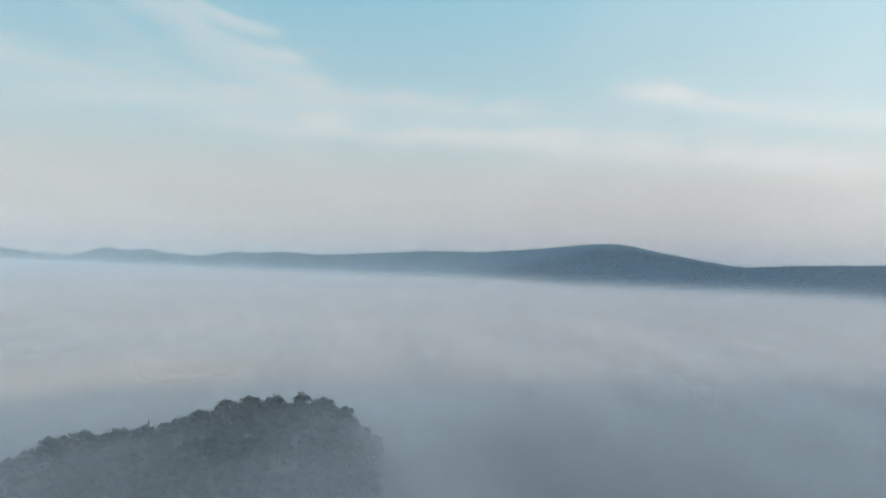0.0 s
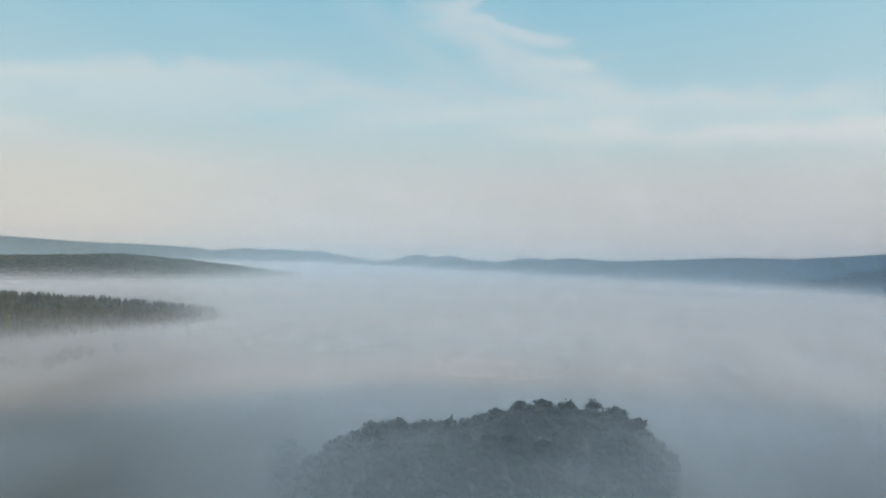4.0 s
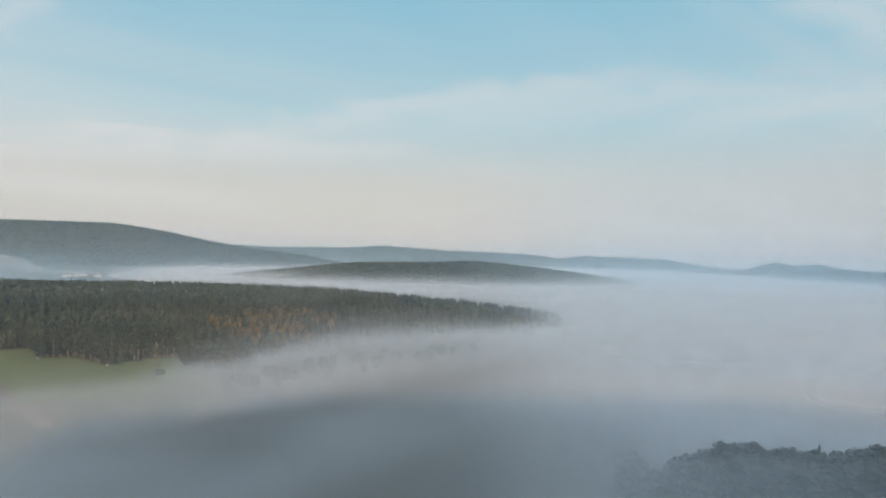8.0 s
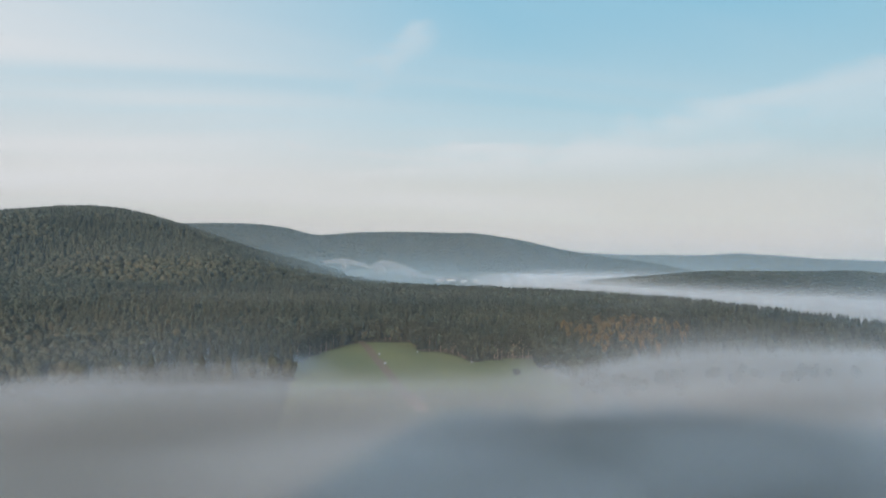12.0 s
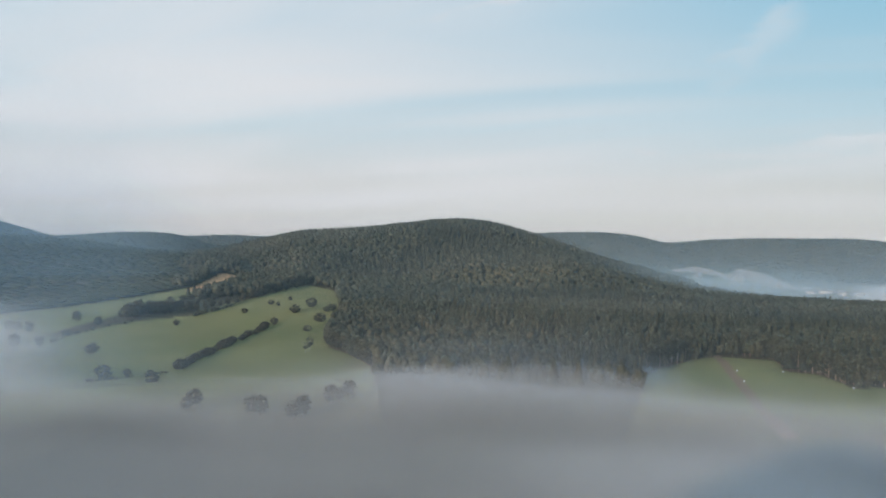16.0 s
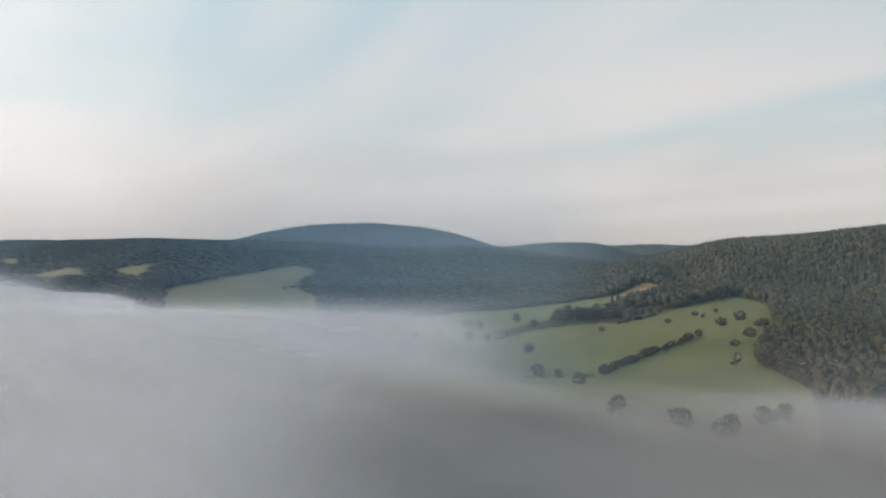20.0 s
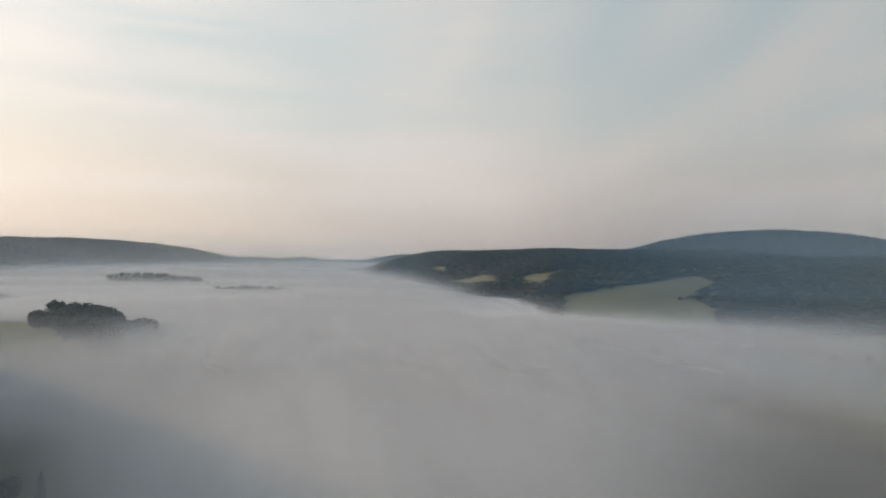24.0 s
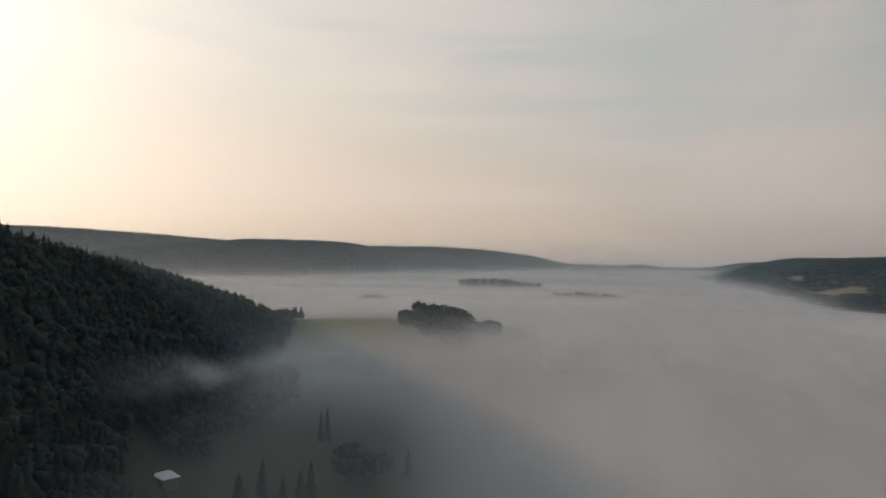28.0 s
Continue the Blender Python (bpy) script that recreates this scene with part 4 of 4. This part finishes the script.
wood("misty_row", "faint row of trees standing in the fog", np.array([spot(b, d) for b, d in along([(163.6, 1330), (160, 1330), (157.4, 1330)], 70, 0.25, 30)]), LEAFY, 11, BROADLEAF, -0.1, 1.3, True)
wood("islet_trees", "faint trees on a small islet in fog", np.array([spot(b, d) for b, d in along([(179.0, 1150), (176.8, 1150)], 26, 0.15, 20)]), LEAFY, 11, BROADLEAF, -0.1, 1.3, True)
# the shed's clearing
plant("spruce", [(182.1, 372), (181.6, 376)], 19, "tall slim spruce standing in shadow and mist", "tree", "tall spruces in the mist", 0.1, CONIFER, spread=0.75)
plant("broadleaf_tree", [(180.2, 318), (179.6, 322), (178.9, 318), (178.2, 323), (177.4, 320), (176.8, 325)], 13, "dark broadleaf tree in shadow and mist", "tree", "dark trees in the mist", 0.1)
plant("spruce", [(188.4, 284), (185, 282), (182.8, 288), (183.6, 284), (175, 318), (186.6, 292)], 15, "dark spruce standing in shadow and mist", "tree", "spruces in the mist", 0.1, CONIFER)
# the knoll's crest
plant("broadleaf_tree", along([(-20.6, 288), (-19, 293), (-15, 296), (-10, 290), (-6, 285), (1.5, 275), (5, 268)], 44, 0.4, 4), 12.5,
      "dark tree on the crest of a knoll above fog", "tree", "trees on the knoll", 0.2)
plant("spruce", [(-16.8, 294), (-13.6, 292), (-8.4, 288), (-4.9, 283), (-4.6, 285), (-11.8, 291)], 14, "dark spruce on the crest of a knoll", "tree", "spruces on the knoll", 0.1, CONIFER)


# ---- shed and small things ----
def box(bm, lo, hi):
    v = [bm.verts.new((x, y, z)) for x in (lo[0], hi[0]) for y in (lo[1], hi[1]) for z in (lo[2], hi[2])]
    for f in ((0, 1, 3, 2), (4, 6, 7, 5), (0, 4, 5, 1), (2, 3, 7, 6), (0, 2, 6, 4), (1, 5, 7, 3)):
        bm.faces.new([v[k] for k in f])


def boxes(*pairs, bevel=0.0):
    bm = bmesh.new()
    for lo, hi in pairs:
        box(bm, lo, hi)
    if bevel:
        bmesh.ops.bevel(bm, geom=bm.edges[:], offset=bevel, segments=1, affect="EDGES")
    bmesh.ops.recalc_face_normals(bm, faces=bm.faces)
    return bm


PLANK = material("weathered_plank", lambda n: plain(n, n.mix(n.noise(n.vec("MULTIPLY", place(n), (6, 6, 0.6)), 1.0, 5), (0.10, 0.08, 0.06), (0.22, 0.18, 0.14)), 0.9))
TIN = material("sheet_metal", lambda n: n.add("ShaderNodeBsdfPrincipled", {"Base Color": n.mix(n.noise(place(n), 1.5, 5), (0.62, 0.60, 0.62), (0.74, 0.72, 0.74)), "Metallic": 0.3, "Roughness": 0.5}).outputs[0])
TARP = material("blue_tarpaulin", lambda n: plain(n, n.mix(n.noise(place(n), 2.0, 4), (0.04, 0.14, 0.38), (0.07, 0.20, 0.48)), 0.6, n.noise(place(n), 3.0, 3), 0.1))
WRAP = material("white_wrap", lambda n: plain(n, n.mix(n.noise(place(n), 3.0, 4), (0.30, 0.30, 0.29), (0.46, 0.46, 0.45)), 0.5))
GLASS = material("window_glass", lambda n: n.add("ShaderNodeBsdfPrincipled", {"Base Color": (0.03, 0.04, 0.05, 1), "Roughness": 0.05}).outputs[0])
LOG = material("cut_log", lambda n: plain(n, n.mix(n.noise(place(n), 4.0, 4), (0.45, 0.40, 0.33), (0.66, 0.60, 0.52)), 0.9))

site = spot(193.75, 292)
shed = new("shed")
shed.matrix_basis = Matrix.LocRotScale(site, Euler((0, 0, radians(193.75 + 28))), None)
part("wall", boxes(((-3.2, -3.9, -1.5), (3.2, -3.7, 3.1))), PLANK, shed)
part("wall", boxes(((-3.2, 3.7, -1.5), (3.2, 3.9, 3.5))), PLANK, shed)
part("wall", boxes(((-3.2, -3.7, -1.5), (-3.0, 3.7, 3.2))), PLANK, shed)
part("wall", boxes(((3.0, -3.7, -1.5), (3.2, 3.7, 3.2))), PLANK, shed)
roof = boxes(((-3.8, -4.6, 0.0), (3.8, 4.6, 0.08)))
for k in range(9):
    box(roof, (-3.7 + k * 0.92, -4.6, 0.08), (-3.62 + k * 0.92, 4.6, 0.13))
roof_ob = part("roof", roof, TIN, shed, "pale sheet-metal roof with standing seams")
roof_ob.matrix_basis = pose(0, 0, 3.35, 3.0)
door = part("door", boxes(((-0.5, -3.98, -0.1), (0.5, -3.9, 2.0)), bevel=0.01), PLANK, shed)
part("handle", boxes(((0.34, -4.06, 0.95), (0.40, -3.98, 1.1))), TIN, door)
pane = part("window", boxes(((1.2, -3.96, 1.0), (2.2, -3.9, 1.8))), WRAP, shed)
part("pane", boxes(((1.28, -3.98, 1.08), (2.12, -3.955, 1.72))), GLASS, pane)
tagged(shed, "small wooden shed with a pale metal roof", "shed")

at = spot(193.5, 279)
bm = bmesh.new()
bmesh.ops.create_grid(bm, x_segments=14, y_segments=10, size=1.0)
for v in bm.verts:
    e = max(abs(v.co.x), abs(v.co.y))
    v.co = Vector((v.co.x * 2.4, v.co.y * 1.6, (1.5 - 0.25 * abs(v.co.y) if e < 0.85 else 0.05) + 0.1 * noise.noise(v.co * 4)))
stack = new("covered_stack")
stack.matrix_basis = Matrix.LocRotScale(at, Euler((0, 0, 0.6)), None)
part("tarpaulin", bm, TARP, stack, "crumpled blue tarpaulin")
part("pallet", boxes(((-2.0, -1.2, -0.3), (2.0, 1.2, 1.1))), PLANK, stack)
tagged(stack, "stack covered with a blue tarpaulin beside the shed", "stack")

at = spot(191.2, 286)
pile = new("log_pile")
pile.matrix_basis = Matrix.LocRotScale(at, Euler((0, 0, 1.9)), None)
for k in range(12):
    row = 0 if k < 5 else 1 if k < 9 else 2
    col = (k if row == 0 else k - 5 + 0.5 if row == 1 else k - 9 + 1.0)
    bm = bmesh.new()
    bmesh.ops.create_cone(bm, cap_ends=True, segments=9, radius1=0.28, radius2=0.25, depth=3.6 + 0.3 * rng.rand())
    log = part("log", bm, LOG, pile)
    log.matrix_basis = pose(0.15 * rng.rand(), (col - 2) * 0.55, 0.3 + row * 0.46, 0, 90, 0)
tagged(pile, "pile of pale cut logs beside the shed", "log pile")

for b, d in ((57.1, 574), (56.6, 538), (54.0, 586), (49.5, 546)):
    at = spot(b, d)
    bale = new("hay_bale")
    bale.matrix_basis = Matrix.LocRotScale(at + Vector((0, 0, 0.5)), Euler((radians(90), 0, b)), None)
    bm = bmesh.new()
    bmesh.ops.create_cone(bm, cap_ends=True, segments=18, radius1=0.55, radius2=0.55, depth=1.1)
    bmesh.ops.bevel(bm, geom=[e for e in bm.edges if abs(e.verts[0].co.z - e.verts[1].co.z) < 0.01], offset=0.12, segments=2, affect="EDGES")
    part("wrap", bm, WRAP, bale)
    tagged(bale, "round hay bale wrapped in white film on grass", "hay bale", "wrapped bales")

# ---- the quarry in the side valley ----
STONE = material("pale_limestone", lambda n: plain(n, n.mix(n.noise(place(n), 0.06, 6, 0.65), (0.07, 0.066, 0.060), (0.17, 0.155, 0.138)), 0.95, n.noise(place(n), 0.15, 5), 2.0))
RENDERED = material("white_render", lambda n: plain(n, n.mix(n.noise(place(n), 0.3, 4), (0.28, 0.27, 0.26), (0.38, 0.37, 0.36)), 0.9))
quarry = new("quarry")
quarry.matrix_basis = Matrix.Translation(spot(57.5, 2700))
q_b, q_top, q_foot = (np.array(v[::-1], float) for v in zip(*QUARRY))
benches = 4
for k in range(benches):
    # one sloping face and the ledge at its foot
    bb, ss = np.meshgrid(np.linspace(q_b[0], q_b[-1], 90), np.linspace(0, 1, 8), indexing="ij")
    jag = 6 * rough(bb * 37, 0 * bb + 50 * k, 11, 3)
    lo, hi = np.interp(bb, q_b, q_foot), np.interp(bb, q_b, q_top)
    run = lo + (hi - lo) * (k + ss) / benches
    rr = run + jag * (0.3 + 0.7 * np.sin(math.pi * np.clip((k + ss) / benches, 0, 1)))
    px, py = -rr * np.sin(np.radians(bb)), rr * np.cos(np.radians(bb))
    rise = np.where(ss < 0.55, 0.15 * ss, 0.08 + (ss - 0.55) * 2.04)
    x0, y0 = -lo * np.sin(np.radians(bb)), lo * np.cos(np.radians(bb))
    x1, y1 = -hi * np.sin(np.radians(bb)), hi * np.cos(np.radians(bb))
    z_lo, z_hi = height(x0, y0) + 3, height(x1, y1) + 6
    pz = z_lo + (z_hi - z_lo) * (k + rise) / benches + 2.0 * rough(px, py, 16, 2)
    pz = np.maximum(pz, height(px, py) + 1.5)
    pts = np.stack([px, py, pz], -1).reshape(-1, 3) - np.array(quarry.matrix_basis.translation)
    ii, jj = np.meshgrid(np.arange(89), np.arange(7), indexing="ij")
    part("rock_face", np_mesh("rock_face", pts, np.stack([ii * 8 + jj, (ii + 1) * 8 + jj, (ii + 1) * 8 + jj + 1, ii * 8 + jj + 1], -1).reshape(-1, 4), STONE, flat_shade=True), STONE, quarry)
for b, d, wide, tall in ((57.1, 2690, 38, 26), (54.4, 2600, 30, 14), (60.0, 2735, 26, 16)):
    bm = bmesh.new()
    bmesh.ops.create_cone(bm, cap_ends=False, segments=26, radius1=wide, radius2=2.0, depth=tall + 12)
    for v in bm.verts:
        v.co += Vector((noise.noise(v.co * 0.07), noise.noise(v.co * 0.07 + Vector((9, 0, 0))), 0)) * 5
    heap = part("spoil_heap", bm, STONE, quarry, "pale heap of broken stone")
    heap.matrix_basis = Matrix.Translation(spot(b, d) + Vector((0, 0, tall / 2 - 2)) - quarry.matrix_basis.translation)
tagged(quarry, "pale terraced limestone quarry cut into the hillside", "quarry")

for b, d, long, deep, tall in ((52.3, 2470, 26, 14, 7), (51.4, 2500, 34, 16, 6), (50.3, 2460, 20, 12, 7), (49.2, 2490, 28, 14, 5)):
    hall = new("factory_hall")
    hall.matrix_basis = Matrix.LocRotScale(spot(b, d), Euler((0, 0, radians(b + 6))), None)
    part("wall", boxes(((-long / 2, -deep / 2, -4), (long / 2, deep / 2, tall))), RENDERED, hall)
    bm = bmesh.new()
    ends = [[bm.verts.new((x, y, z)) for y, z in ((-deep / 2 - 1, tall + 0.01), (0, tall + 3), (deep / 2 + 1, tall + 0.01))] for x in (-long / 2 - 1, long / 2 + 1)]
    for q in range(3):
        bm.faces.new((ends[0][q], ends[0][(q + 1) % 3], ends[1][(q + 1) % 3], ends[1][q]))
    bm.faces.new(ends[0])
    bm.faces.new(ends[1])
    bmesh.ops.recalc_face_normals(bm, faces=bm.faces)
    part("roof", bm, STONE, hall)
    tagged(hall, "long white factory hall in the hazy side valley", "building", "halls in the side valley")
